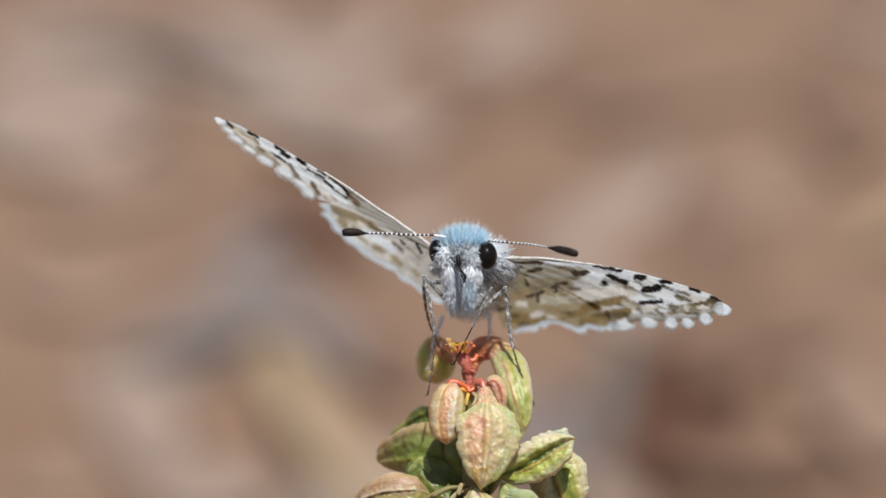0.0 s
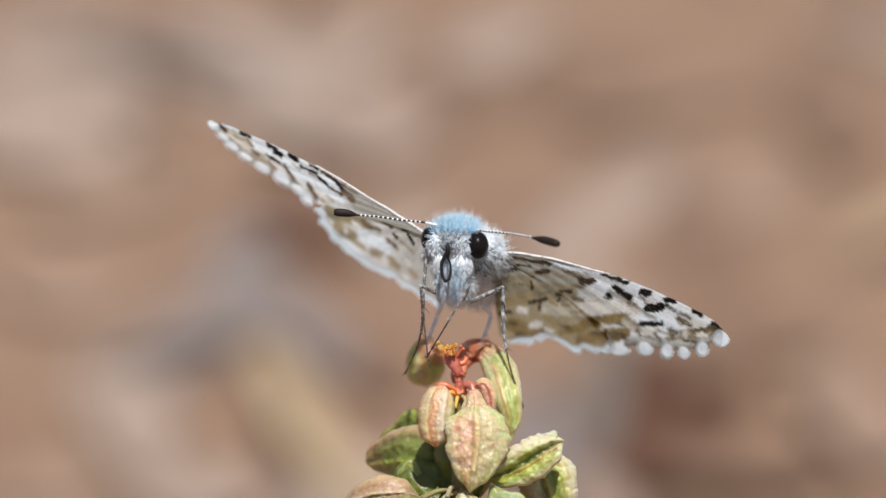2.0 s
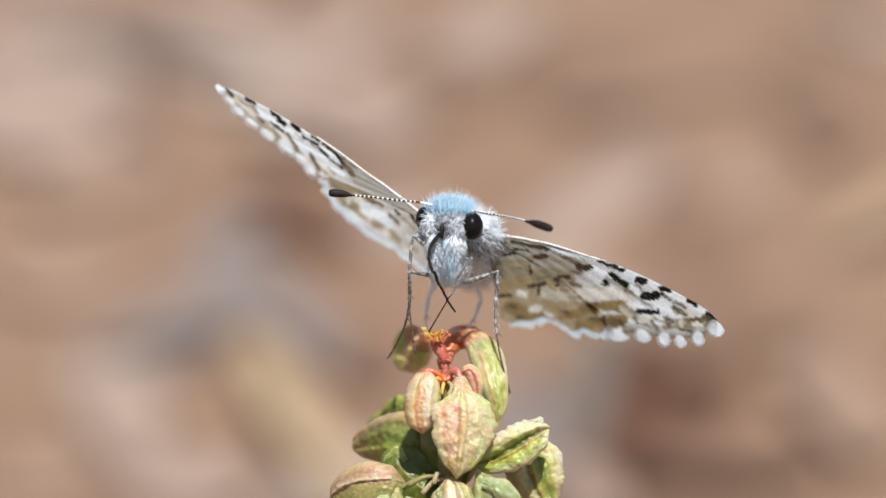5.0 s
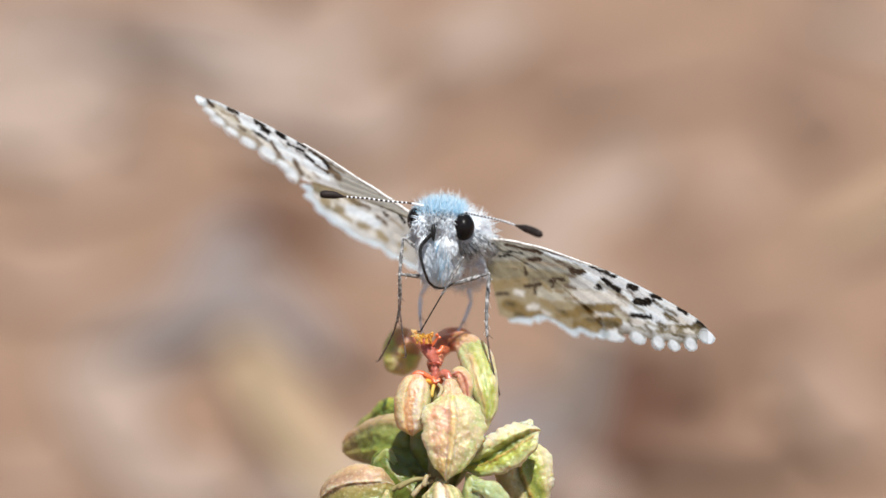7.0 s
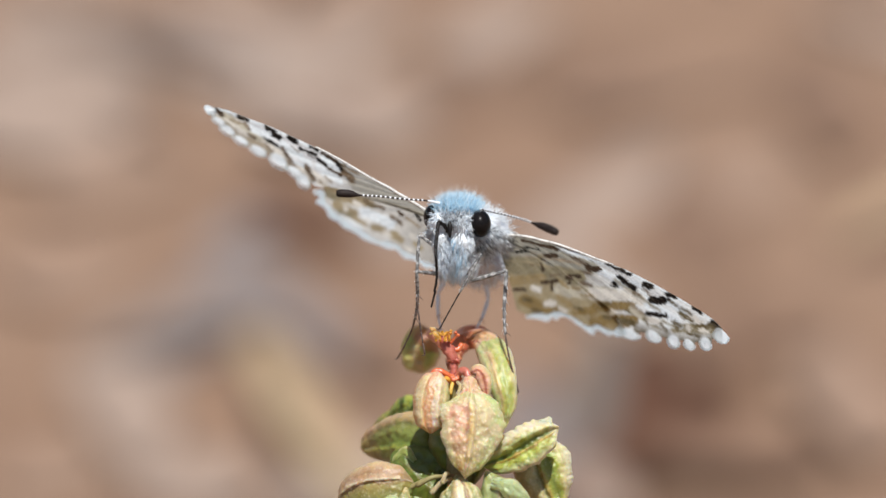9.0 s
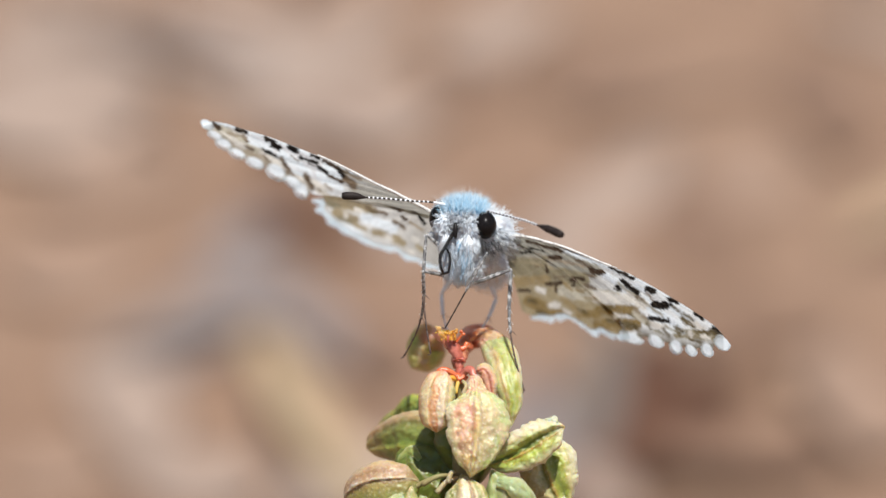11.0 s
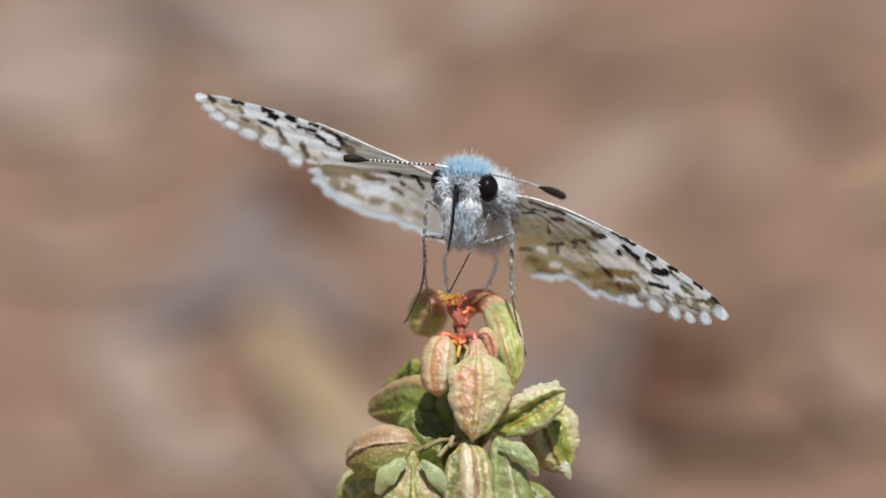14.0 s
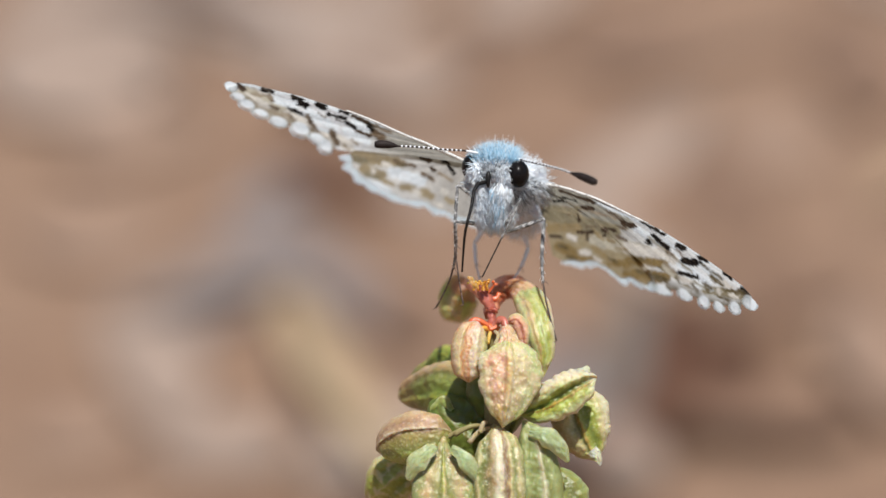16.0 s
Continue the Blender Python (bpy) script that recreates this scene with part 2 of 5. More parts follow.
def hairs(roots, ways, length, width, rng, bend=0.35, spread=0.25, drop=(0, 0, 0), clump=0.0, size=9.0):
    """Tapered bent hairs from roots along ways."""
    verts, faces = [], []
    for r, w in zip(roots, ways):
        w = (Vector(w) + Vector((rng.gauss(0, spread), rng.gauss(0, spread), rng.gauss(0, spread)))).normalized()
        if clump:
            w = (w + noise.noise_vector(r / size) * clump).normalized()
        l = length * rng.uniform(0.55, 1.2)
        side = w.cross(Vector((rng.gauss(0, 1), rng.gauss(0, 1), rng.gauss(0, 1)))).normalized()
        up = w.cross(side)
        mid = r + w * l * 0.5 + side * l * 0.06
        end = r + w * l + (side * rng.uniform(-bend, bend) + Vector(drop)) * l * 0.6
        k = len(verts)
        for c, s in ((r, 1.0), (mid, 0.8)):
            verts += [c + (side * math.cos(a) + up * math.sin(a)) * width * s for a in (0, 2.09, 4.19)]
        verts.append(end)
        faces += [(k, k + 1, k + 4, k + 3), (k + 1, k + 2, k + 5, k + 4), (k + 2, k, k + 3, k + 5), (k + 3, k + 4, k + 6), (k + 4, k + 5, k + 6), (k + 5, k + 3, k + 6)]
    return verts, faces


def on_ball(centre, radii, count, rng, keep):
    roots, ways = [], []
    while len(roots) < count:
        d = Vector((rng.gauss(0, 1), rng.gauss(0, 1), rng.gauss(0, 1))).normalized()
        if keep(d):
            roots.append(Vector(centre) + Vector((d.x * radii[0], d.y * radii[1], d.z * radii[2])))
            ways.append(Vector((d.x / radii[0], d.y / radii[1], d.z / radii[2])).normalized())
    return roots, ways


# ---------------------------------------------------------------- ground
def make_ground():
    n = 150
    s = np.linspace(-1, 1, n)
    xs = np.sinh(s * 7.5) / math.sinh(7.5) * 400
    verts, faces = [], grid_faces(n, n)
    for x in xs:
        for y in xs:
            near = math.exp(-math.hypot(x, y) / 4)
            z = (noise.fractal(Vector((x * 6, y * 6, 0.3)), 0.9, 2.0, 4) * 0.012 - 0.004) * near
            verts.append((x, y + 0.9, z - 0.004))
    g = mesh_part("ground", verts, faces, SOIL, unit=1.0)
    tagged(g, "dry reddish brown bare soil, far out of focus", "ground", kind="structure")


make_ground()


def stone(x, y, w, d, h, tone, seed, name="stone", label="weathered stone lying on dry soil"):
    rng = random.Random(seed)
    verts = []
    nu, nv = 14, 20
    for i in range(nu):
        th = math.pi * (i + 0.02) / (nu - 1 + 0.04)
        for j in range(nv):
            ph = 2 * math.pi * j / nv
            v = Vector((math.sin(th) * math.cos(ph), math.sin(th) * math.sin(ph), math.cos(th)))
            k = 1 + 0.28 * noise.fractal(v * 1.6 + Vector((seed * 3.1, 0, 0)), 0.9, 2.0, 3)
            verts.append((v.x * w / 2 * k, v.y * d / 2 * k, v.z * h * 0.6 * k + h * 0.36))
    ob = mesh_part(name, verts, grid_faces(nu, nv, True), STONE_MATS[tone], unit=1.0)
    ob.matrix_world = pose(x, y, -0.004, 0, 0, rng.uniform(-25, 25))
    tagged(ob, label, "stone", "stones on the soil")
    return ob


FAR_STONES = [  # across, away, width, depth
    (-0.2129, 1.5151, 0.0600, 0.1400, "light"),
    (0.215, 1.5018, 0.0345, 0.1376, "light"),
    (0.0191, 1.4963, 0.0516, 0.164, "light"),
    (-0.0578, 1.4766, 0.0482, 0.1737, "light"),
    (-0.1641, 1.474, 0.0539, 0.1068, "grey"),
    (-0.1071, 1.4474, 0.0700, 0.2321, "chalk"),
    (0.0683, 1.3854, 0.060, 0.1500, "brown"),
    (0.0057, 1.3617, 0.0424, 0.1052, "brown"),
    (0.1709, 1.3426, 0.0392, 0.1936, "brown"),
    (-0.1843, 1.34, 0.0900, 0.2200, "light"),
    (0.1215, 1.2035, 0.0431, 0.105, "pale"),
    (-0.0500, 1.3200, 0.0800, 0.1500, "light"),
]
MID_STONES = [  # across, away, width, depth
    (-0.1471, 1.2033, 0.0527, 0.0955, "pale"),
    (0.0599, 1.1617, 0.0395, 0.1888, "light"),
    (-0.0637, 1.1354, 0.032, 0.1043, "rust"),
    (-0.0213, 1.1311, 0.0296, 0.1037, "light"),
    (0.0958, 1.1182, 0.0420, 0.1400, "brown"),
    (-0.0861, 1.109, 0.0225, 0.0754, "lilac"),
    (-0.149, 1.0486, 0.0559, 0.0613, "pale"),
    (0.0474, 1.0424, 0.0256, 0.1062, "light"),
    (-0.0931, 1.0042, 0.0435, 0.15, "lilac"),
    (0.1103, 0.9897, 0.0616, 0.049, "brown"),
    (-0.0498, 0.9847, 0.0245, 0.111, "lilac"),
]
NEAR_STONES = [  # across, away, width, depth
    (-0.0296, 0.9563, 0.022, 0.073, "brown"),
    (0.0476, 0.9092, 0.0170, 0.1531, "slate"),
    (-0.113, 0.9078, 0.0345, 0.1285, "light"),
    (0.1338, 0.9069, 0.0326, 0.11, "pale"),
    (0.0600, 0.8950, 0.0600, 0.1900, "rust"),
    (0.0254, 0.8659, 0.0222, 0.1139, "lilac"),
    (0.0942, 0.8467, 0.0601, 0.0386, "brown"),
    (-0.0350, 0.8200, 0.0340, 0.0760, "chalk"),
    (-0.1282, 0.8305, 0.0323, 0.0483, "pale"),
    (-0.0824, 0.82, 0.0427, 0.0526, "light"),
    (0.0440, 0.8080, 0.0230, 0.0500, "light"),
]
TONE_WORDS = {"grey": "greyish weathered stone lying on dry soil", "pale": "pale beige stone lying on dry soil", "rust": "dark rusty brown stone lying on dry soil",
              "slate": "dark slate grey stone lying on dry soil", "brown": "brown stone half sunk in dry soil", "light": "light grey stone lying on dry soil",
              "chalk": "chalky white stone lying on dry soil", "lilac": "lilac grey stone lying on dry soil"}
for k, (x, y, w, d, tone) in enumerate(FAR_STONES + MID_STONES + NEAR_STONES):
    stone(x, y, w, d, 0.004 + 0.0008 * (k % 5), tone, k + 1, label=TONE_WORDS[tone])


def straw(points, width, tone="tan", label="broad straw-coloured dry grass blade on soil"):
    """A dry blade lying on the soil, folded along its middle."""
    line = smooth_line(points, 5)
    verts, faces = [], []
    for i, p in enumerate(line):
        t = i / (len(line) - 1)
        d = (line[min(i + 1, len(line) - 1)] - line[max(i - 1, 0)]).normalized()
        s = d.cross(Vector((0, 0, 1))).normalized() * width * (0.35 + 0.65 * math.sin(math.pi * min(1, 0.15 + 0.8 * t)))
        for c, z in ((-1, 0), (0, 0.14), (1, 0), (0, -0.2)):
            verts.append(p + s * c + Vector((0, 0, z * width)))
    ob = mesh_part("dry_blade", verts, grid_faces(len(line), 4, True), STONE_MATS[tone], smooth=False, unit=1.0)
    v, f = tube([p + Vector((0, 0, width * 0.13)) for p in line], width * 0.10, 6)
    mesh_part("midrib", v, f, STONE_MATS["pale"], ob, unit=1.0)
    return tagged(ob, label, "dry grass", "dry blades on the soil")


straw([(-0.0700, 0.9500, 0.006), (-0.0555, 0.8850, 0.006), (-0.0395, 0.8231, 0.006), (-0.0225, 0.7600, 0.006)], 0.0080)
rng = random.Random(77)
for k in range(16):   # smaller litter: dry blades and twigs strewn over the soil
    x, y, a, l = rng.uniform(-0.22, 0.24), rng.uniform(0.75, 1.75), rng.uniform(0.5, 2.6), rng.uniform(0.05, 0.14)
    d = Vector((math.cos(a), math.sin(a), 0)) * l
    tone = rng.choice(("tan", "pale", "rust", "brown", "grey"))
    straw([Vector((x, y, 0.008)), Vector((x, y, 0.010)) + d * 0.5 + Vector((0.008, 0, 0.004)), Vector((x, y, 0.008)) + d], rng.uniform(0.004, 0.009), tone,
          {"tan": "thin straw-coloured dry blade on soil", "pale": "bleached dry stalk on soil", "rust": "dark rusty twig on soil", "brown": "brown twig on soil", "grey": "greyish dry stalk on soil"}[tone])


# ---------------------------------------------------------------- the seed head
plant = new("seed_stalk")
plant.matrix_world = VIEW
tagged(plant, "upright stalk of blushed green papery seed pods", "plant")


P_WHITE, P_CREAM, P_BUFF, P_PINK, P_ROSE, P_ORANGE = (0.66, 0.61, 0.46), (0.575, 0.510, 0.290), (0.54, 0.40, 0.22), (0.68, 0.385, 0.275), (0.428, 0.140, 0.088), (0.539, 0.251, 0.079)
# includes mint and lime again, darkened in colour for the shaded lower and left pods
P_BLUSH, P_MINT_SHADED, P_LIME_SHADED, P_GAP_SHADE = (0.64, 0.32, 0.21), (0.335, 0.375, 0.165), (0.25, 0.27, 0.078), (0.085, 0.060, 0.025)
P_MINT, P_LIME, P_LEAF, P_OLIVE, P_OCHRE, P_RUST = (0.465, 0.507, 0.242), (0.385, 0.415, 0.085), (0.165, 0.210, 0.038), (0.185, 0.165, 0.052), (0.428, 0.288, 0.084), (0.288, 0.144, 0.079)


def bag(line, widths, bands, seed, along=(), thick=0.62, lumps=1.0, warts=0.0, blotch=None, fray=0.05, label="", back=0.7, name="pod"):
    """A papery pod along a line: bands (place across, height, colour) run lengthwise over its front,
    along (place, colour, share) tints it from base to tip."""
    axis = smooth_line(line, 10)
    run = [0.0]
    for p, q in zip(axis, axis[1:]):
        run.append(run[-1] + (q - p).length)
    nu, nf, nb = 84, 72, 20
    bc, bh = [k[0] for k in bands], [k[1] for k in bands]
    btone = np.array([k[2] for k in bands])
    ac, ash = [k[0] for k in along], [k[2] for k in along]
    off = Vector((seed * 37.0, seed * 11.0, 0))
    verts, tints = [], []
    for i in range(nu):
        t = i / (nu - 1)
        s = t * run[-1]
        p = Vector([float(np.interp(s, run, [q[k] for q in axis])) for k in range(3)])
        ahead = Vector([float(np.interp(s + 4, run, [q[k] for q in axis])) - float(np.interp(s - 4, run, [q[k] for q in axis])) for k in range(3)])
        d = ahead.normalized()
        side = d.cross(Vector((0, 1, 0))).normalized()
        if (i == 0 and (side.z < 0 if abs(d.x) > abs(d.z) else side.x < 0)) or (i and side.dot(before) < 0):
            side = -side
        before = side
        front = d.cross(side).normalized()
        if front.y > 0:
            front = -front
        w = float(np.interp(t, np.linspace(0, 1, len(widths)), widths)) * min(1.0, math.sqrt(0.04 + 9 * t), math.sqrt(0.01 + 9 * (1 - t)))
        for j in range(nf + nb):
            if j < nf:
                c = -math.cos(math.pi * j / (nf - 1))
            else:
                c = math.cos(math.pi * (j - nf + 1) / (nb + 1))
            edge = 1 + fray * (noise.noise(Vector((t * 7, c * 0.6, seed))) + 0.6 * noise.noise(Vector((t * 21, c, seed)))) * abs(c) ** 3
            q = p + side * c * w * edge
            bow = max(0.0, 1 - abs(c) ** 2.6) ** 0.6
            if j < nf:
                swell = w * (thick * bow + 0.75 * min(1.0, 0.25 + 2.4 * t) * float(np.interp(c, bc, bh)) * (0.35 + 0.65 * bow))
                swell += (wobble(q + off, 24.0, 4.2) + wobble(q + off, 9.0, 1.5)) * lumps * (0.3 + 0.7 * bow)
                if warts:
                    cell = noise.voronoi((q + off) / 5.0)[0][0]
                    swell += warts * max(0.0, 0.55 - cell) * bow
                q += front * swell
            else:
                q -= front * w * thick * back * bow
            verts.append(q)
            cw = c + 0.13 * noise.noise((q + off) / 19.0) + 0.08 * noise.noise((q + off) / 9.0) + 0.05 * noise.noise((q + off) / 4.0)
            col = Vector([float(np.interp(cw, bc, btone[:, k])) for k in range(3)])
            if along:
                tw = t + 0.06 * noise.noise((q + off) / 13.0)
                share = float(np.interp(tw, ac, ash))
                near = min(range(len(ac)), key=lambda k: abs(ac[k] - tw))
                col = col.lerp(Vector(along[near][1]), share)
            if blotch:
                k = noise.noise((q + off) / 17.0) + 0.5 * noise.noise((q + off) / 6.0)
                col = col.lerp(Vector(blotch), min(0.85, max(0.0, (k - 0.02) * 2.2)))
            col *= 1 + 0.08 * noise.noise((q + off) / 3.5)
            tints.append((*col, min(1.0, warts * 0.13)))
    ob = mesh_part(name, verts, grid_faces(nu, nf + nb, True), POD, plant, label=label)
    att = ob.data.color_attributes.new("tint", "FLOAT_COLOR", "POINT")
    att.data.foreach_set("color", np.clip(np.array(tints), 0, 1).astype(np.float32).ravel())
    return ob


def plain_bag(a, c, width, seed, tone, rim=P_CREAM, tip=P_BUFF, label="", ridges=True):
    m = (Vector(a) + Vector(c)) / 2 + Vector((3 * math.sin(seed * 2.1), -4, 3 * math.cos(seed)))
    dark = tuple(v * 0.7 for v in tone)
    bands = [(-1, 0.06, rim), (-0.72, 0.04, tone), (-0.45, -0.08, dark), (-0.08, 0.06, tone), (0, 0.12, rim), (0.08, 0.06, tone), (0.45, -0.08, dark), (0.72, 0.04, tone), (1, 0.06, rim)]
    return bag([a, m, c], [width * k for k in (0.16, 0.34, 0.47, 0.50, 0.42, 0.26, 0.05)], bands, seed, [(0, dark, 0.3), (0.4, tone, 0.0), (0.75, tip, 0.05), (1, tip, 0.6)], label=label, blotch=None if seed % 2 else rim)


def flap(points, widths, tone, name="sepal", cup=0.35, ruffle=2.0, seed=1, label=""):
    """A thick curved papery leaf along a line, pale at its edges."""
    line = smooth_line(points, 9)
    n, nv = len(line), 21
    top, under, tints = [], [], []
    for i, p in enumerate(line):
        t = i / (n - 1)
        x = t * (len(widths) - 1)
        k = min(int(x), len(widths) - 2)
        w = widths[k] + (widths[k + 1] - widths[k]) * (x - k)
        d = (line[min(i + 1, n - 1)] - line[max(i - 1, 0)]).normalized()
        side = d.cross(Vector((0, 1, 0))).normalized()
        up = side.cross(d).normalized()
        for j in range(nv):
            c = 2 * j / (nv - 1) - 1
            q = p + side * c * w * (1 + 0.10 * math.sin(t * 15 + seed)) + up * (abs(c) ** 2 * cup * w) + up * (wobble(p + side * c * 20 + Vector((seed * 40, 0, 0)), 14.0, ruffle) + wobble(p + side * c * 20, 5.0, ruffle * 0.4))
            top.append(q + up * 1.1)
            under.append(q - up * 1.1)
            col = Vector(tone).lerp(Vector(P_CREAM), min(1.0, abs(c) ** 4 * 0.6 + 0.15 * t)) * (1 + 0.2 * noise.noise(q / 5.0))
            tints.append((*col, 0.0))
    v = top + under
    f = grid_faces(n, nv) + [q[::-1] for q in grid_faces(n, nv, False, n * nv)]
    for i in range(n - 1):
        for j in (0, nv - 1):
            f.append((i * nv + j, (i + 1) * nv + j, n * nv + (i + 1) * nv + j, n * nv + i * nv + j))
    for i in (0, n - 1):
        for j in range(nv - 1):
            f.append((i * nv + j, i * nv + j + 1, n * nv + i * nv + j + 1, n * nv + i * nv + j))
    ob = mesh_part(name, v, f, POD, plant, label=label)
    att = ob.data.color_attributes.new("tint", "FLOAT_COLOR", "POINT")
    att.data.foreach_set("color", np.clip(np.array(tints + tints), 0, 1).astype(np.float32).ravel())
    return ob


def stalk(points, radii, mat, name="pedicel", label="", sides=10, bumps=0.0):
    line = smooth_line(points, 5)
    r = [radii[0] + (radii[-1] - radii[0]) * i / (len(line) - 1) for i in range(len(line))] if len(radii) == 2 else [float(np.interp(i / (len(line) - 1), np.linspace(0, 1, len(radii)), radii)) for i in range(len(line))]
    v, f = tube(line, r, sides)
    if bumps:
        v = [p + Vector((wobble(p, 5.0, bumps), wobble(p + Vector((9, 0, 0)), 5.0, bumps), 0)) for p in v]
    return mesh_part(name, v, f, mat, plant, label=label)


def make_plant():
    # stem, from the soil up through the pods
    foot = VIEW.inverted() @ Vector((0.012, 0.012, -0.006)) / U
    stalk([foot, foot * 0.6 + Vector((30, 40, 0)), foot * 0.3 + Vector((30, 40, 0)), (25, 75, -900), (15, 55, -400), (5, 40, -170), (-2, 20, -60), (0, 2, -4)],
          [38, 36, 34, 30, 24, 18, 12, 8], STEM_SKIN, "stem", "greenish brown stem", 14)
    # red node, its collar and the bent stalks from it
    v, f = ball((12, 10, 9), (2, -4, -3), 18, 22, 7.0, 7.0)
    mesh_part("node", v, f, RED_STALK, plant, label="glossy red node")
    stalk([(1, 4, -2), (0, 6, 14), (-1, 8, 30), (-8, 10, 46), (-14, 14, 60), (-20, 16, 72)], [8, 7, 8, 10, 12, 11, 7], ROSE_STALK, "stalk_tip", "rose pink knobbly stalk tip", 16, 3.6)
    v, f = ball((13, 10, 4.5), (1, 4, 28), 14, 20, 5.0, 6.0)
    mesh_part("collar", v, f, ROSE_STALK, plant, label="rose pink collar")
    stalk([(-2, -4, -4), (-12, -10, 4), (-26, -13, 10), (-36, -14, 6), (-42, -16, -6)], [4, 5, 6, 5], RED_STALK, bumps=2.5)
    stalk([(-4, -6, -8), (-14, -12, -4), (-22, -14, -8)], [4, 5, 3], ORANGE_BIT, bumps=2.0)
    stalk([(4, -4, -2), (14, -12, 10), (22, -18, 8), (26, -24, -6)], [5, 7, 7, 6], ROSE_STALK, bumps=2.5)
    stalk([(-1, -8, -8), (-4, -14, -18), (-6, -18, -32)], [4, 3], YELLOW_BIT)
    stalk([(4, -8, -8), (12, -16, -18), (6, -20, -34)], [3, 4], RIM)
    stalk([(-2, 60, 20), (4, 160, 48), (24, 230, 72), (50, 230, 72), (72, 170, 48)], [10, 16, 21, 20, 13], BROWN_RED, "pedicel", "red-brown arched stalk", 16, 6.0)
    stalk([(-8, 30, 44), (-20, 60, 62), (-34, 120, 74), (-44, 220, 80)], [10, 12, 11, 8], BROWN_RED, "pedicel", "", 14, 4.0)
    stalk([(-6, 12, 50), (6, 14, 48), (14, 16, 58)], [5, 6, 4], RED_STALK, "pedicel", "", 12, 2.0)
    # the pods near the top
    bag([(22, -18, 6), (30, -34, -24), (31, -50, -90), (24, -56, -150), (19, -50, -180)], [8, 11, 14, 15, 19, 36, 47, 53, 56, 57, 57, 56, 54, 50, 46, 41, 36, 29, 21, 12, 4],
        [(-1, 0.05, P_WHITE), (-0.84, 0.0, P_CREAM), (-0.66, -0.05, P_BLUSH), (-0.3, 0.0, P_PINK), (-0.14, -0.06, P_BLUSH), (-0.06, 0.22, (0.62, 0.42, 0.18)), (0.06, 0.22, (0.66, 0.52, 0.28)), (0.14, -0.04, P_BUFF), (0.45, 0.0, P_CREAM), (0.72, -0.05, P_MINT), (0.86, 0.0, P_MINT), (1, 0.05, P_CREAM)],
        1, [(0, P_PINK, 0.8), (0.12, P_PINK, 0.7), (0.20, P_PINK, 0.5), (0.25, P_MINT, 0.85), (0.31, P_MINT, 0.5), (0.38, P_CREAM, 0.15), (0.5, P_CREAM, 0.1), (0.72, P_CREAM, 0.4), (0.88, P_LIME, 0.5), (1, P_CREAM, 0.6)],
        thick=0.46, lumps=1.2, warts=4.2, blotch=(0.64, 0.53, 0.33), fray=0.13, label="pink-blushed pale pod with warty skin")
    bag([(-26, -14, 8), (-36, -22, -18), (-41, -26, -56), (-40, -24, -100)], [13, 24, 30, 32, 32, 30, 25, 12],
        [(-1, 0.05, P_ORANGE), (-0.8, 0.12, P_CREAM), (-0.5, 0.16, P_CREAM), (-0.34, -0.10, P_ORANGE), (-0.16, 0.02, (0.62, 0.42, 0.25)), (0.0, 0.04, P_ORANGE), (0.14, 0.10, P_WHITE), (0.42, 0.20, P_WHITE), (0.6, -0.02, P_CREAM), (0.82, 0.04, P_MINT), (1, 0.02, P_LIME)],
        2, [(0, P_PINK, 0.7), (0.2, P_PINK, 0.3), (0.4, P_PINK, 0.22), (0.8, P_PINK, 0.25), (1, P_ORANGE, 0.45)], thick=0.66, lumps=0.7, warts=2.0, label="small pale pod with orange ribs")
    bag([(2, 110, 40), (18, 150, 62), (50, 130, 66), (73, 60, 36), (84, 14, -4), (93, 2, -46), (92, 2, -90)], [13, 16, 18, 23, 28, 31, 30, 25, 17, 6],
        [(-1, 0.06, P_WHITE), (-0.78, 0.05, P_CREAM), (-0.5, -0.02, P_LIME), (-0.25, 0.06, P_MINT), (0.05, 0.0, P_LIME), (0.3, 0.05, P_BUFF), (0.45, -0.03, P_BUFF), (0.66, 0.04, P_MINT), (1, 0.04, P_CREAM)],
        3, [(0, (0.50, 0.13, 0.07), 0.95), (0.2, (0.52, 0.15, 0.08), 0.9), (0.29, P_ROSE, 0.75), (0.38, P_PINK, 0.7), (0.48, P_MINT, 0.6), (0.60, P_CREAM, 0.15), (0.85, P_LIME, 0.2), (1, P_CREAM, 0.6)], thick=0.7, warts=0.8, label="curved yellow-green pod, blushed at its top")
    bag([(28, 2, 6), (44, 0, 10), (54, 0, -10), (58, 0, -44)], [6, 12, 15, 14, 10, 4], [(-1, 0.03, P_PINK), (-0.3, 0.1, P_PINK), (0, -0.05, P_ROSE), (0.3, 0.1, P_PINK), (1, 0.03, P_CREAM)], 4, thick=0.8, lumps=0.6, label="small rosy pod")
    bag([(50, -6, -156), (88, -22, -144), (130, -26, -120), (172, -20, -96), (184, -14, -92)], [12, 22, 30, 36, 38, 36, 28, 12],
        [(-1, 0.05, P_WHITE), (-0.88, 0.20, P_CREAM), (-0.66, 0.06, P_MINT), (-0.42, -0.02, P_LIME), (-0.22, -0.16, P_LIME), (-0.12, -0.10, P_OCHRE), (-0.02, -0.34, P_LEAF), (0.12, -0.36, P_LEAF), (0.24, -0.05, P_LIME), (0.40, 0.26, P_MINT), (0.62, 0.34, P_CREAM), (0.84, 0.24, P_WHITE), (1, 0.02, P_WHITE)],
        5, [(0, P_LEAF, 0.6), (0.2, P_LEAF, 0.3), (0.4, P_LIME, 0.0), (0.8, P_CREAM, 0.15), (0.92, P_WHITE, 0.55), (1, P_WHITE, 0.8)], thick=0.40, lumps=1.3, fray=0.16, label="bright green open pod with cream edges")
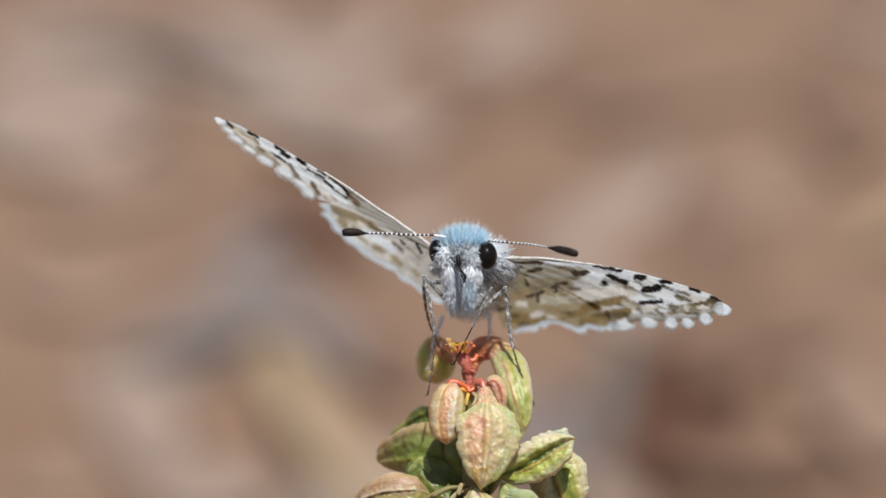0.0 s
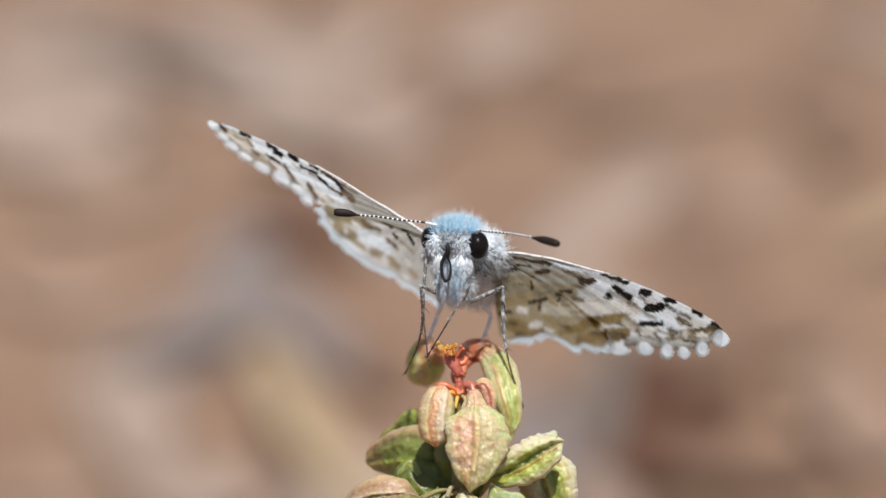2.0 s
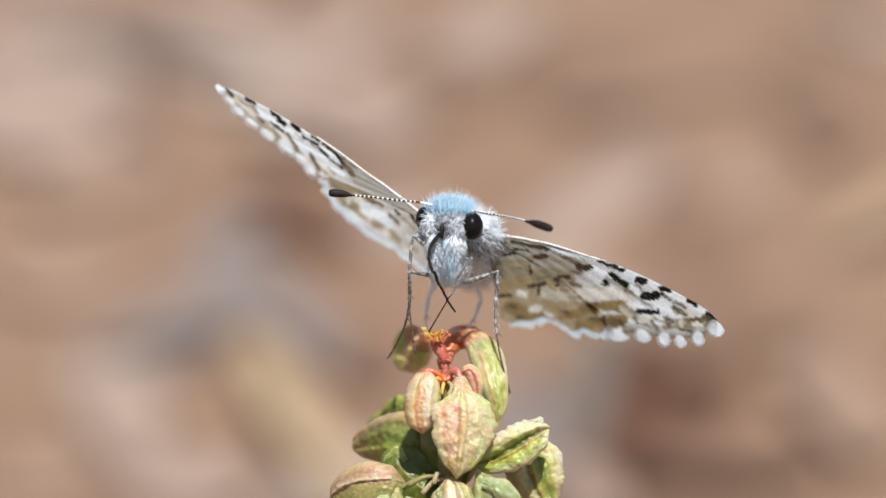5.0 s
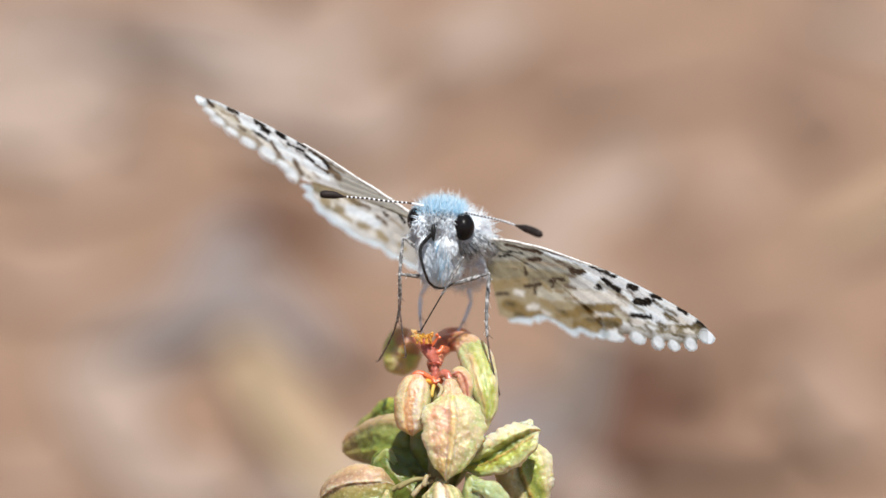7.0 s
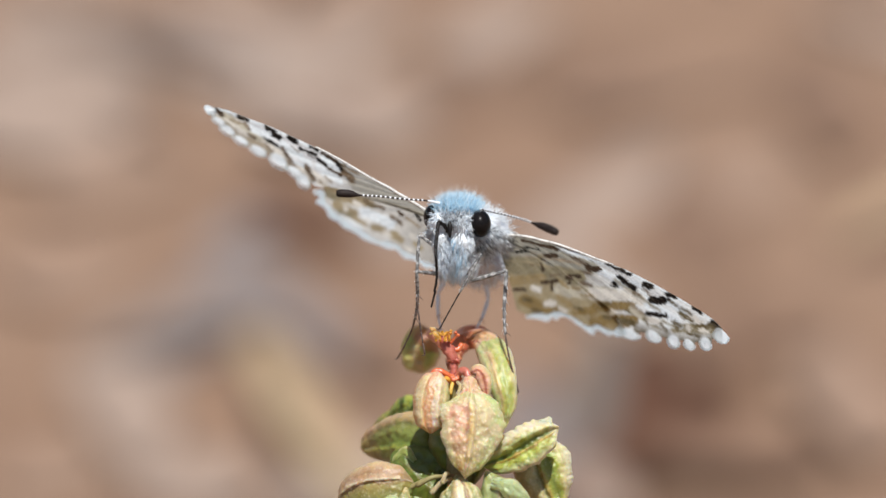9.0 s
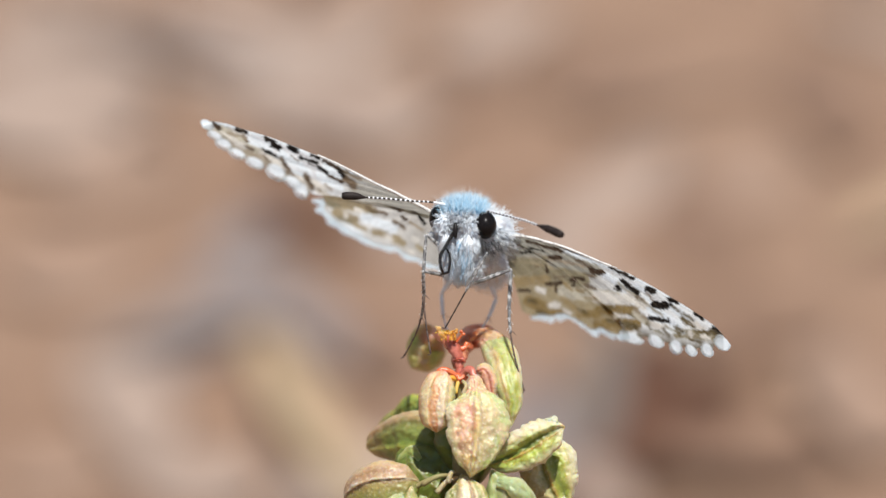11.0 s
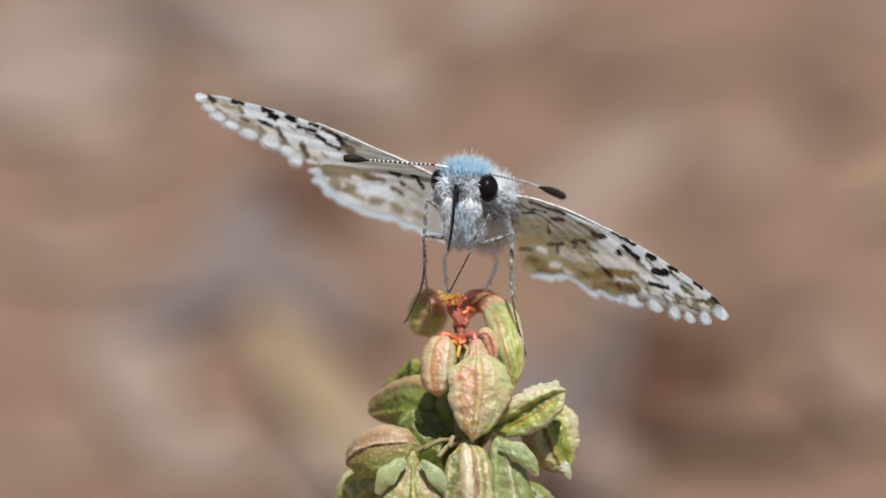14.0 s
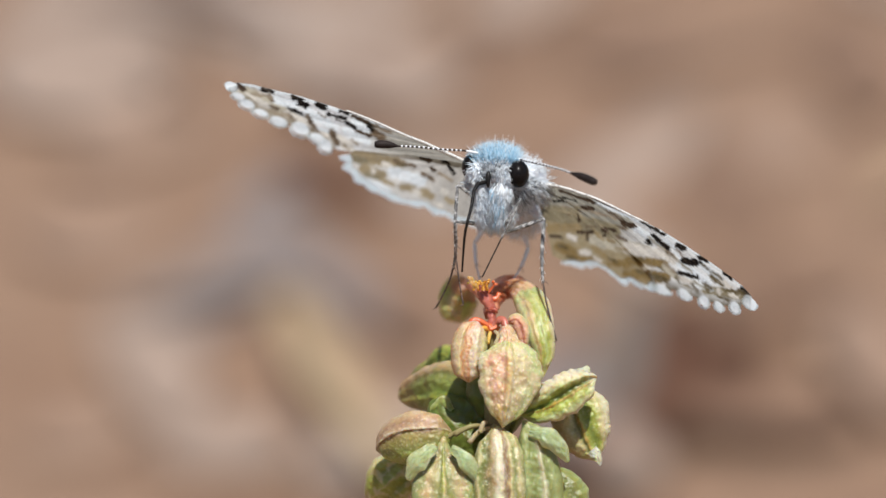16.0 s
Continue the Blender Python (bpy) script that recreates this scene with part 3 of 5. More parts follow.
    flap([(150, -30, -90), (164, -30, -80), (170, -24, -72)], [11, 9, 5], (0.62, 0.57, 0.42), "sepal", 0.3, 3.0, 3, "torn white papery tip")
    bag([(128, 70, -116), (152, 60, -150), (168, 56, -198), (188, 58, -242)], [22, 42, 51, 53, 51, 44, 28, 5],
        [(-1, 0.0, P_BUFF), (-0.7, 0.02, P_BUFF), (-0.35, 0.06, P_CREAM), (-0.16, -0.08, P_OLIVE), (-0.04, 0.08, P_OCHRE), (0.06, 0.0, P_LIME), (0.30, -0.08, P_LEAF), (0.5, 0.0, P_LIME), (0.7, 0.14, P_CREAM), (1, 0.06, P_WHITE)],
        6, [(0, P_LIME, 0.5), (0.3, P_LIME, 0.1), (0.8, P_LIME, 0.1), (1, P_WHITE, 0.8)], thick=0.46, warts=1.2, fray=0.10, label="broad yellow-green pod with a buff side")
    flap([(178, 40, -220), (188, 40, -232), (194, 44, -248)], [12, 9, 2], (0.62, 0.57, 0.42), "sepal", 0.2, 2.0, 9, "white pod tip")
    bag([(-30, 80, -128), (-84, 120, -114), (-134, 170, -120), (-170, 210, -132)], [36, 50, 52, 46, 37, 28, 12],
        [(-1, 0.02, P_LEAF), (-0.6, 0.0, P_LIME_SHADED), (-0.3, 0.06, P_LIME), (-0.1, -0.06, P_LEAF), (0.3, 0.06, P_LIME_SHADED), (0.55, 0.0, P_OLIVE), (0.8, 0.10, (0.42, 0.28, 0.16)), (1, 0.03, P_BUFF)],
        7, [(0, P_LEAF, 0.5), (0.3, P_LEAF, 0.2), (0.55, P_OLIVE, 0.1), (0.75, (0.38, 0.22, 0.12), 0.45), (1, P_BUFF, 0.6)], thick=0.55, lumps=0.8, label="olive green pod with a brownish tip")
    flap([(-70, 50, -150), (-84, 56, -136), (-100, 66, -146), (-112, 74, -160)], [4, 11, 9, 2], (0.30, 0.34, 0.09), "sepal", 0.3, 1.5, 21, "small folded green sepal")
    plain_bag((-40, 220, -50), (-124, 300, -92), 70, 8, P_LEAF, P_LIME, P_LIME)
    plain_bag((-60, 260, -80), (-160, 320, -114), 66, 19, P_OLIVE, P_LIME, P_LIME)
    bag([(-40, 300, 78), (-56, 320, 64), (-62, 324, 40), (-58, 320, 6)], [17, 29, 35, 37, 37, 35, 29, 17],
        [(-1, 0.0, (0.60, 0.48, 0.26)), (-0.7, 0.05, (0.50, 0.56, 0.10)), (-0.3, 0.0, (0.42, 0.52, 0.08)), (0, 0.1, (0.66, 0.46, 0.14)), (0.3, 0.0, (0.62, 0.46, 0.24)), (0.6, 0.05, (0.40, 0.40, 0.10)), (1, 0.0, (0.56, 0.58, 0.14))],
        9, [(0, P_ROSE, 0.8), (0.2, P_ROSE, 0.65), (0.36, P_LEAF, 0.25), (0.6, P_BUFF, 0.25), (1, P_BUFF, 0.6)], thick=0.7, label="small olive pod, blushed brown")
    # pod behind the others; shade of the deep gap is coloured into its tip
    plain_bag((6, 60, -30), (20, 70, -210), 120, 31, P_LEAF, P_OLIVE, P_GAP_SHADE)
    # the ring below
    bag([(-70, -2, -190), (-112, 0, -196), (-160, 20, -204), (-206, 50, -222)], [22, 38, 46, 49, 47, 40, 28, 8],
        [(-1, 0.02, P_LIME_SHADED), (-0.72, 0.05, P_LIME), (-0.4, 0.02, P_LIME_SHADED), (0.0, 0.02, (0.36, 0.31, 0.11)), (0.22, -0.02, (0.33, 0.25, 0.09)), (0.31, -0.04, (0.34, 0.20, 0.11)), (0.37, 0.14, P_WHITE), (0.45, 0.10, (0.50, 0.34, 0.22)), (0.62, 0.0, (0.42, 0.26, 0.16)), (0.85, 0.10, (0.50, 0.34, 0.21)), (1, 0.02, P_BUFF)],
        10, [(0, P_LEAF, 0.3), (0.3, P_OLIVE, 0.0), (0.8, P_OLIVE, 0.1), (1, P_RUST, 0.4)], thick=0.62, lumps=0.7, warts=1.8, label="olive pod with a reddish brown upper rim")
    bag([(-84, -34, -194), (-85, -42, -230), (-83, -46, -310), (-82, -44, -420)], [9, 12, 17, 26, 46, 55, 57, 58, 58, 57, 55, 50, 42, 28, 8],
        [(-1, 0.03, P_LIME_SHADED), (-0.8, 0.04, P_MINT_SHADED), (-0.55, -0.02, P_BUFF), (-0.25, 0.0, (0.40, 0.36, 0.16)), (-0.09, -0.04, P_LIME_SHADED), (-0.03, 0.16, P_LIME), (0.05, 0.16, P_CREAM), (0.12, -0.04, P_LIME_SHADED), (0.35, 0.0, (0.42, 0.37, 0.18)), (0.6, -0.02, P_BUFF), (0.8, 0.04, P_MINT_SHADED), (1, 0.03, P_LIME_SHADED)],
        11, [(0, P_BUFF, 0.5), (0.1, P_LIME_SHADED, 0.5), (0.2, P_LIME_SHADED, 0.3), (0.5, P_CREAM, 0.0), (1, P_LIME_SHADED, 0.3)], thick=0.42, lumps=0.8, warts=3.4, label="grainy buff pod with green shoulders")
    flap([(-97, -60, -212), (-114, -72, -222), (-134, -72, -244), (-147, -60, -270)], [7, 14, 18, 4], (0.37, 0.45, 0.24), "sepal", 0.25, 2.0, 12, "smooth bluish green sepal")
    flap([(-71, -60, -214), (-54, -74, -226), (-37, -74, -248), (-24, -62, -272)], [6, 12, 16, 4], (0.37, 0.45, 0.24), "sepal", 0.25, 2.0, 13, "smooth bluish green sepal")
    bag([(6, -34, -176), (12, -48, -210), (14, -54, -280), (14, -50, -420)], [16, 34, 43, 46, 47, 47, 44, 36, 20, 6],
        [(-1, 0.0, P_LIME_SHADED), (-0.84, 0.18, P_CREAM), (-0.68, 0.0, P_LEAF), (-0.46, -0.14, P_OLIVE), (-0.30, 0.04, P_BUFF), (-0.10, 0.26, P_WHITE), (0.16, 0.24, P_WHITE), (0.28, -0.10, P_RUST), (0.44, 0.12, P_CREAM), (0.60, 0.0, P_LIME_SHADED), (0.8, 0.18, P_CREAM), (1, 0.0, P_LIME_SHADED)],
        12, [(0, P_BUFF, 0.4), (0.2, P_CREAM, 0.1), (1, P_CREAM, 0.1)], thick=0.5, warts=3.0, label="pale ribbed pod with glistening ridges")
    bag([(56, -22, -166), (72, -34, -200), (84, -38, -270), (92, -36, -400)], [10, 24, 34, 38, 40, 40, 36, 26, 6],
        [(-1, 0.0, P_LEAF), (-0.7, 0.16, P_MINT_SHADED), (-0.5, 0.10, P_MINT_SHADED), (-0.3, -0.08, P_LIME_SHADED), (0.0, 0.0, P_MINT_SHADED), (0.2, 0.12, P_WHITE), (0.36, -0.04, P_LIME_SHADED), (0.7, 0.04, P_MINT_SHADED), (1, 0.0, P_LIME_SHADED)],
        13, [(0, P_MINT_SHADED, 0.5), (0.25, P_MINT_SHADED, 0.2), (1, P_LIME_SHADED, 0.1)], thick=0.55, label="green ribbed pod")
    flap([(66, -56, -184), (92, -72, -192), (116, -72, -210), (134, -58, -238)], [9, 17, 17, 4], (0.35, 0.43, 0.23), "sepal", 0.45, 3.0, 14, "smooth green sepal")
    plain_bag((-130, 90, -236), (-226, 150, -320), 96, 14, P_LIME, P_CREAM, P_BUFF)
    plain_bag((100, 20, -250), (160, 30, -370), 96, 15, P_LIME_SHADED, P_MINT_SHADED)
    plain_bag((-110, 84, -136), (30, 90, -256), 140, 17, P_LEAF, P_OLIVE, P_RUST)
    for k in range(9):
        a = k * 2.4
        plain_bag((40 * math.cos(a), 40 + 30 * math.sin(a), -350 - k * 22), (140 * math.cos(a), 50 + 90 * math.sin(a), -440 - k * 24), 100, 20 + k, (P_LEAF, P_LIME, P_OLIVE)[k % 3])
    # thin stalks between the rings
    for k, (a, b) in enumerate((((-8, -10, -176), (-66, -20, -192)), ((-4, -14, -180), (-40, -26, -206)), ((0, -10, -174), (-86, -6, -200)), ((6, -20, -178), (4, -36, -188)), ((-10, -20, -170), (-20, -30, -188)))):
        mid = (Vector(a) + Vector(b)) / 2 + Vector((0, -6, 7))
        stalk([a, mid, b], [3, 5], (STEM_SKIN, RIM, STEM_SKIN)[k % 3])
    # withered flower at the very top: curled petals, filaments, anthers
    rng = random.Random(5)
    for k in range(8):
        a = Vector((-16 + rng.uniform(-16, 10), -4 + rng.uniform(-10, 8), 72))
        b = a + Vector((rng.uniform(-9, 5), rng.uniform(-8, 4), rng.uniform(2, 8)))
        c = b + Vector((rng.uniform(-6, 6), rng.uniform(-6, 2), rng.uniform(-4, 4)))
        stalk([a - Vector((0, 0, 10)), a, b, c], [2.4, 1.0], ORANGE_BIT, "filament")
        v, f = ball((2.6, 2.2, 1.9), c, 8, 10, 1.2, 4.0)
        mesh_part("anther", v, f, YELLOW_BIT if k == 2 else ORANGE_BIT, plant)
    stalk([(-6, 4, 58), (0, 0, 66), (5, -4, 74), (3, -6, 78)], [2.2, 2.0], RED_STALK, "filament")
    for p in ((3, -6, 78), (8, -6, 73)):
        v, f = ball((3, 3, 2.6), p, 8, 10, 1.2, 4.0)
        mesh_part("anther", v, f, RED_STALK, plant)
    for p in ((-30, -8, 74), (-26, -12, 66)):
        flap([p, Vector(p) + Vector((-6, -4, 8)), Vector(p) + Vector((-12, -2, 12))], [2, 5, 2], (0.58, 0.27, 0.06), "petal", 0.4, 1.0, 5)


make_plant()

# ---------------------------------------------------------------- the butterfly
SPAN = 450.0
butterfly = new("butterfly")
tagged(butterfly, "blue-haired skipper butterfly with checkered white-brown wings, perched on pods", "butterfly")


def bf(name, shape, mat, label="", parent=None):
    return mesh_part(name, shape[0], shape[1], mat, parent or butterfly, label=label)


def make_body():
    rng = random.Random(11)
    bf("thorax", ball((55, 85, 37), (42, 110, -8), 24, 30, 4.0), SILK)
    bf("chest", ball((26, 34, 32), (6, 54, -62), 20, 26, 3.0), SILK)
    bf("abdomen", ball((38, 150, 36), (52, 300, -62), 30, 24, 3.0), CUTICLE)
    bf("head", ball((40, 40, 37), (-2, 30, -1), 24, 30, 2.0), CUTICLE)
    bf("palp", ball((14, 21, 42), (-20, 9, -50), 22, 22, 1.5), SILK)
    bf("palp", ball((17, 22, 42), (6, 9, -49), 22, 22, 1.5), SILK)
    bf("eye", ball((20, 27, 24.5), (43, 8, 1.5), 28, 36), EYE, "glossy black compound eye")
    bf("eye", ball((15, 24, 22), (-42, 22, 14), 28, 36), EYE, "glossy black compound eye")
    bf("mouth", ball((4.6, 5, 15), (-10, -23, -10), 12, 10, 1.0), BLACK_HORN, "dark slit between the palps")
    # crown: long fine blue hairs, standing up and outwards
    r, w = on_ball((6, 34, 0), (43, 40, 36), 3200, rng, lambda d: d.z > 0.34 and d.y < 0.75 and -0.88 < d.x < 0.74)
    bf("crown_hair", hairs(r, [Vector((q.x * 0.75, q.y * 0.5 - 0.22, q.z + 0.35)) for q in w], 28, 0.46, rng, 0.4, 0.22, clump=0.45, size=6.0), BLUE_HAIR, "pale blue crown hair")
    r, w = on_ball((6, 34, 0), (43, 40, 36), 380, rng, lambda d: d.z > 0.45 and d.y < 0.7)
    bf("crown_hair", hairs(r, [Vector((q.x * 0.75, q.y * 0.4, q.z + 0.35)) for q in w], 39, 0.30, rng, 0.45, 0.28), WHITE_HAIR, "loose pale hairs over the crown")
    r, w = on_ball((0, 32, 0), (38, 40, 36), 110, rng, lambda d: d.z > 0.5 and d.y < 0.6)
    bf("crown_bristle", hairs(r, [Vector((q.x * 0.6 - 0.1, q.y * 0.3, q.z + 0.4)) for q in w], 38, 0.30, rng, 0.3, 0.25), BRISTLE, "sparse dark crown bristles")
    bf("neck", ball((37, 44, 28), (46, 66, 2), 20, 24, 2.0), SILK)
    # pale hair running from the crown down over the neck
    r, w = on_ball((46, 66, 2), (38, 46, 29), 330, rng, lambda d: d.z > 0.1 and d.y < 0.75)
    bf("neck_hair", hairs(r, [Vector((q.x * 0.6 + 0.5, q.y * 0.5 + 0.2, q.z * 0.7)) for q in w], 20, 0.5, rng, 0.4, 0.25, clump=0.4), WHITE_HAIR, "white hair behind the head")
    # two bushy white tufts on the face, one on each side of the slit
    for cx, cz, rx, rz, count in ((-29, 2, 16, 20, 280), (13, -1, 18, 23, 360)):
        bf("face_tuft", ball((rx, 20, rz), (cx, 5, cz), 14, 18, 2.0), SILK)
        r, w = on_ball((cx, 5, cz), (rx, 20, rz), count, rng, lambda d: d.y < 0.25)
        bf("face_hair", hairs(r, [Vector((q.x * 0.7, q.y * 0.45 - 0.10, q.z * 0.5 - 0.62)) for q in w], 13, 1.1, rng, 0.3, 0.10, clump=0.75, size=5.0), GREY_HAIR, "bushy white face tuft")
    r, w = on_ball((-2, 28, 0), (40, 40, 38), 700, rng, lambda d: d.y < -0.2 and -0.1 < d.z < 0.5 and -0.86 < d.x < 0.62)
    bf("brow_hair", hairs(r, [Vector((q.x, q.y - 0.1, q.z + 0.15)) for q in w], 15, 0.65, rng, 0.4, 0.2, clump=0.8, size=7.0), BROW_HAIR, "grey and white brow scales")
    r, w = on_ball((-10, 22, 10), (33, 41, 22), 95, rng, lambda d: d.y < -0.5)
    bf("face_bristle", hairs(r, w, 13, 0.6, rng, 0.5, 0.5), DARK_HAIR)
    # cheeks round the eyes
    r, w = on_ball((42, 22, 3), (20, 22, 26), 420, rng, lambda d: (d.z < -0.70 or (d.z > 0.8 and d.x < 0.3) or d.x < -0.80) and d.y < 0.4)
    bf("cheek_hair", hairs(r, w, 11, 0.7, rng, 0.5, 0.35), GREY_HAIR)
    r, w = on_ball((-38, 30, 2), (14, 22, 24), 300, rng, lambda d: d.z < -0.5 and d.y < 0.4)
    bf("cheek_hair", hairs(r, w, 14, 0.9, rng, 0.4, 0.3), WHITE_HAIR, "white cheek tufts")
    # beard: sleek hairs lying down along the palps and meeting in a point below
    for cx, rx, count in ((-20, 14, 800), (6, 17, 950)):
        r, w = on_ball((cx, 9, -49), (rx + 0.5, 22, 42), count, rng, lambda d: d.y < 0.5 and -0.8 < d.z < 0.7)
        bf("palp_hair", hairs(r, [Vector((q.x * 0.18 - 0.014 * (r[i].x + 5), q.y * 0.16 - 0.20, -1.0)) for i, q in enumerate(w)], 30, 0.40, rng, 0.16, 0.09, clump=0.26, size=8.0), BEARD_HAIR, "sleek white palp hair")
        r, w = on_ball((cx, 9, -49), (rx + 0.5, 22, 42), 160, rng, lambda d: d.y < 0.3 and d.z < 0.1)
        bf("palp_hair", hairs(r, [Vector((q.x * 0.4 - 0.010 * (r[i].x + 5), q.y * 0.4 - 0.25, -1.0)) for i, q in enumerate(w)], 24, 0.42, rng, 0.3, 0.16, clump=0.35, size=7.0), WHITE_HAIR, "loose white hairs fraying from the beard")
    # white cheeks that join the face to the beard
    for cx, cz, rx, rz, count in ((-25, -26, 14, 22, 330), (14, -30, 19, 23, 420)):
        bf("cheek", ball((rx, 22, rz), (cx, 8, cz), 16, 20, 1.5), SILK)
        r, w = on_ball((cx, 8, cz), (rx, 22, rz), count, rng, lambda d: d.y < 0.3)
        bf("cheek_hair", hairs(r, [Vector((q.x * 0.35 - 0.010 * (r[i].x + 5), q.y * 0.35 - 0.12, -0.9)) for i, q in enumerate(w)], 20, 0.5, rng, 0.25, 0.12, clump=0.3, size=7.0), WHITE_HAIR, "white cheek hair combed down to the beard")
    r, w = on_ball((6, 8, -50), (15, 24, 38), 70, rng, lambda d: d.y < -0.2)
    bf("palp_hair", hairs(r, [Vector((q.x * 0.3 - 0.012 * (r[i].x + 4), q.y * 0.3 - 0.2, -1.0)) for i, q in enumerate(w)], 34, 0.5, rng, 0.2, 0.10, clump=0.3, size=10.0), BLUE_HAIR, "pale blue strands in the beard")
    # breast and shoulders
    r, w = on_ball((6, 54, -62), (27, 35, 33), 1300, rng, lambda d: d.y < 0.6)
    bf("breast_hair", hairs(r, [Vector((q.x * 0.8 + 0.1, q.y * 0.6 - 0.3, q.z * 0.4 - 0.5)) for q in w], 20, 0.7, rng, 0.3, 0.2, clump=0.5), WHITE_HAIR, "white breast hair")
    r, w = on_ball((42, 110, -8), (56, 87, 38), 260, rng, lambda d: d.z > -0.7 and d.y < 0.7)
    bf("thorax_hair", hairs(r, [Vector((q.x * 0.6 + 0.25, q.y * 0.4 + 0.6, q.z * 0.5)) for q in w], 22, 0.7, rng, 0.3, 0.15, clump=0.3), WHITE_HAIR, "bright white shoulder hair")
    r, w = on_ball((46, 52, -20), (24, 36, 22), 240, rng, lambda d: d.x > -0.5 and d.y < 0.2 and d.z < 0.75)
    bf("shoulder_hair", hairs(r, [Vector((q.x * 0.5 + 0.45, q.y * 0.5 - 0.1, q.z * 0.4 - 0.40)) for q in w], 17, 0.6, rng, 0.3, 0.2, clump=0.5), DARK_HAIR, "dark-tipped grey shoulder hair")
    r, w = on_ball((46, 52, -18), (24, 35, 23), 210, rng, lambda d: d.x > -0.5 and d.y < 0.2 and d.z < 0.75)
    bf("shoulder_hair", hairs(r, [Vector((q.x * 0.5 + 0.5, q.y * 0.5 - 0.15, q.z * 0.4 - 0.45)) for q in w], 20, 0.55, rng, 0.35, 0.2, clump=0.5), WHITE_HAIR, "white collar hairs fanned downwards")
    for mat, count, label in ((WHITE_HAIR, 520, "white hair under the shoulder"), (DARK_HAIR, 120, "dark-tipped hair under the shoulder")):
        r, w = on_ball((42, 106, -10), (56, 88, 38), count, rng, lambda d: d.z < 0.1 and d.y < 0.0 and d.x > -0.4)
        bf("shoulder_hair", hairs(r, [Vector((q.x * 0.5 + 0.3, q.y * 0.4 - 0.1, -0.7)) for q in w], 24, 0.6, rng, 0.35, 0.2, clump=0.5), mat, label)
    r, w = on_ball((52, 300, -62), (39, 152, 37), 700, rng, lambda d: True)
    bf("abdomen_hair", hairs(r, [Vector((q.x, q.y + 0.8, q.z)) for q in w], 22, 0.9, rng, 0.3, 0.25), GREY_HAIR)


def make_antenna(points, club_end, plain):
    line = smooth_line(points, 10)
    shaft = bf("antenna", tube(line, 1.5, 8), DARK_HORN, "thin antenna ringed black and white")
    # white rings along the shaft, and a white base
    for k in range(2, len(line) - 1):
        if k < plain * len(line):
            continue
        if k % 2 == 0:
            d = (line[k + 1] - line[k - 1]).normalized() * ((line[k + 1] - line[k - 1]).length * 0.20)
            v, f = tube([line[k] - d, line[k] + d], 2.1, 8)
            mesh_part("ring", v, f, PALE_SCALE, shaft, label="white ring")
    n = max(2, int(plain * len(line)))
    v, f = tube(line[:n], [2.6 - 0.6 * i / n for i in range(n)], 8)
    mesh_part("scape", v, f, PALE_SCALE, shaft, label="white antenna base")
    a, b = line[-1], Vector(club_end)
    pts = [a + (b - a) * s + Vector((0, 0, 1.2 * math.sin(math.pi * s))) for s in np.linspace(-0.04, 1, 16)]
    v, f = tube(pts, [1.6, 2.4, 3.2, 4.2, 5.2, 6.0, 6.5, 6.8, 7.0, 7.1, 7.2, 7.2, 7.1, 6.9, 6.3, 4.6], 14)
    mesh_part("club", v, f, DARK_HORN, shaft, label="dark brown antenna club")
    return shaft


# ---- wings: x from root to tip, y from the leading edge backwards, in units of the span
FRONT = ((0, 0.0), (0.13, -0.025), (0.26, -0.048), (0.40, -0.074), (0.55, -0.092), (0.68, -0.100), (0.80, -0.098), (0.90, -0.088), (0.96, -0.062), (1.0, -0.012))
REAR = {
    True: ((0, 0.08), (0.30, 0.23), (0.50, 0.35), (0.57, 0.41), (0.60, 0.41), (0.656, 0.34), (0.721, 0.30), (0.813, 0.275), (0.887, 0.24), (0.937, 0.18), (0.97, 0.115), (0.99, 0.06), (1.0, 0.0)),
    False: ((0, 0.04), (0.30, 0.24), (0.52, 0.50), (0.56, 0.53), (0.673, 0.46), (0.77, 0.405), (0.842, 0.35), (0.921, 0.255), (0.965, 0.17), (0.993, 0.08), (1.0, 0.02))}


def fw_front(a):
    return float(np.interp(a, *zip(*FRONT)))


def fw_back(a, left):
    return float(np.interp(a, *zip(*REAR[left])))


def scalloped(a, left):
    """The rear edge of the forewing, standing out in a lobe at each tuft."""
    x = a * SPAN * (1.02 if left else 0.985)
    edge = fw_back(a, left) - (0.050 if a > 0.6 else 0.050 * max(0.0, a - 0.5) / 0.1)
    for cx, cy, ax, ay, bx, by in (LEFT_PADS if left else RIGHT_PADS):
        q = (x - cx) / abs(ax)
        if abs(q) < 1:
            edge = max(edge, (cy + ay * q * (1 if ax > 0 else -1) + by * 0.96 * math.sqrt(1 - q * q)) / SPAN)
    return max(edge, fw_front(a) + 0.02)


HIND_EDGE = {
    True: ((20, 0.50), (32, 0.645), (38, 0.70), (46, 0.775), (54, 0.81), (60, 0.81), (65, 0.79), (69, 0.74), (72, 0.715), (77, 0.71), (83, 0.72), (92, 0.66), (112, 0.40)),
    False: ((20, 0.44), (32, 0.60), (47, 0.74), (54, 0.71), (60, 0.715), (64.7, 0.66), (68, 0.63), (72, 0.66), (78, 0.70), (84, 0.73), (88, 0.72), (100, 0.58), (112, 0.40))}


def hw_edge(psi, left):
    return float(np.interp(psi, *zip(*HIND_EDGE[left]))) - (0.035 if left else 0.02) + 0.007 * math.cos(psi * 0.75)


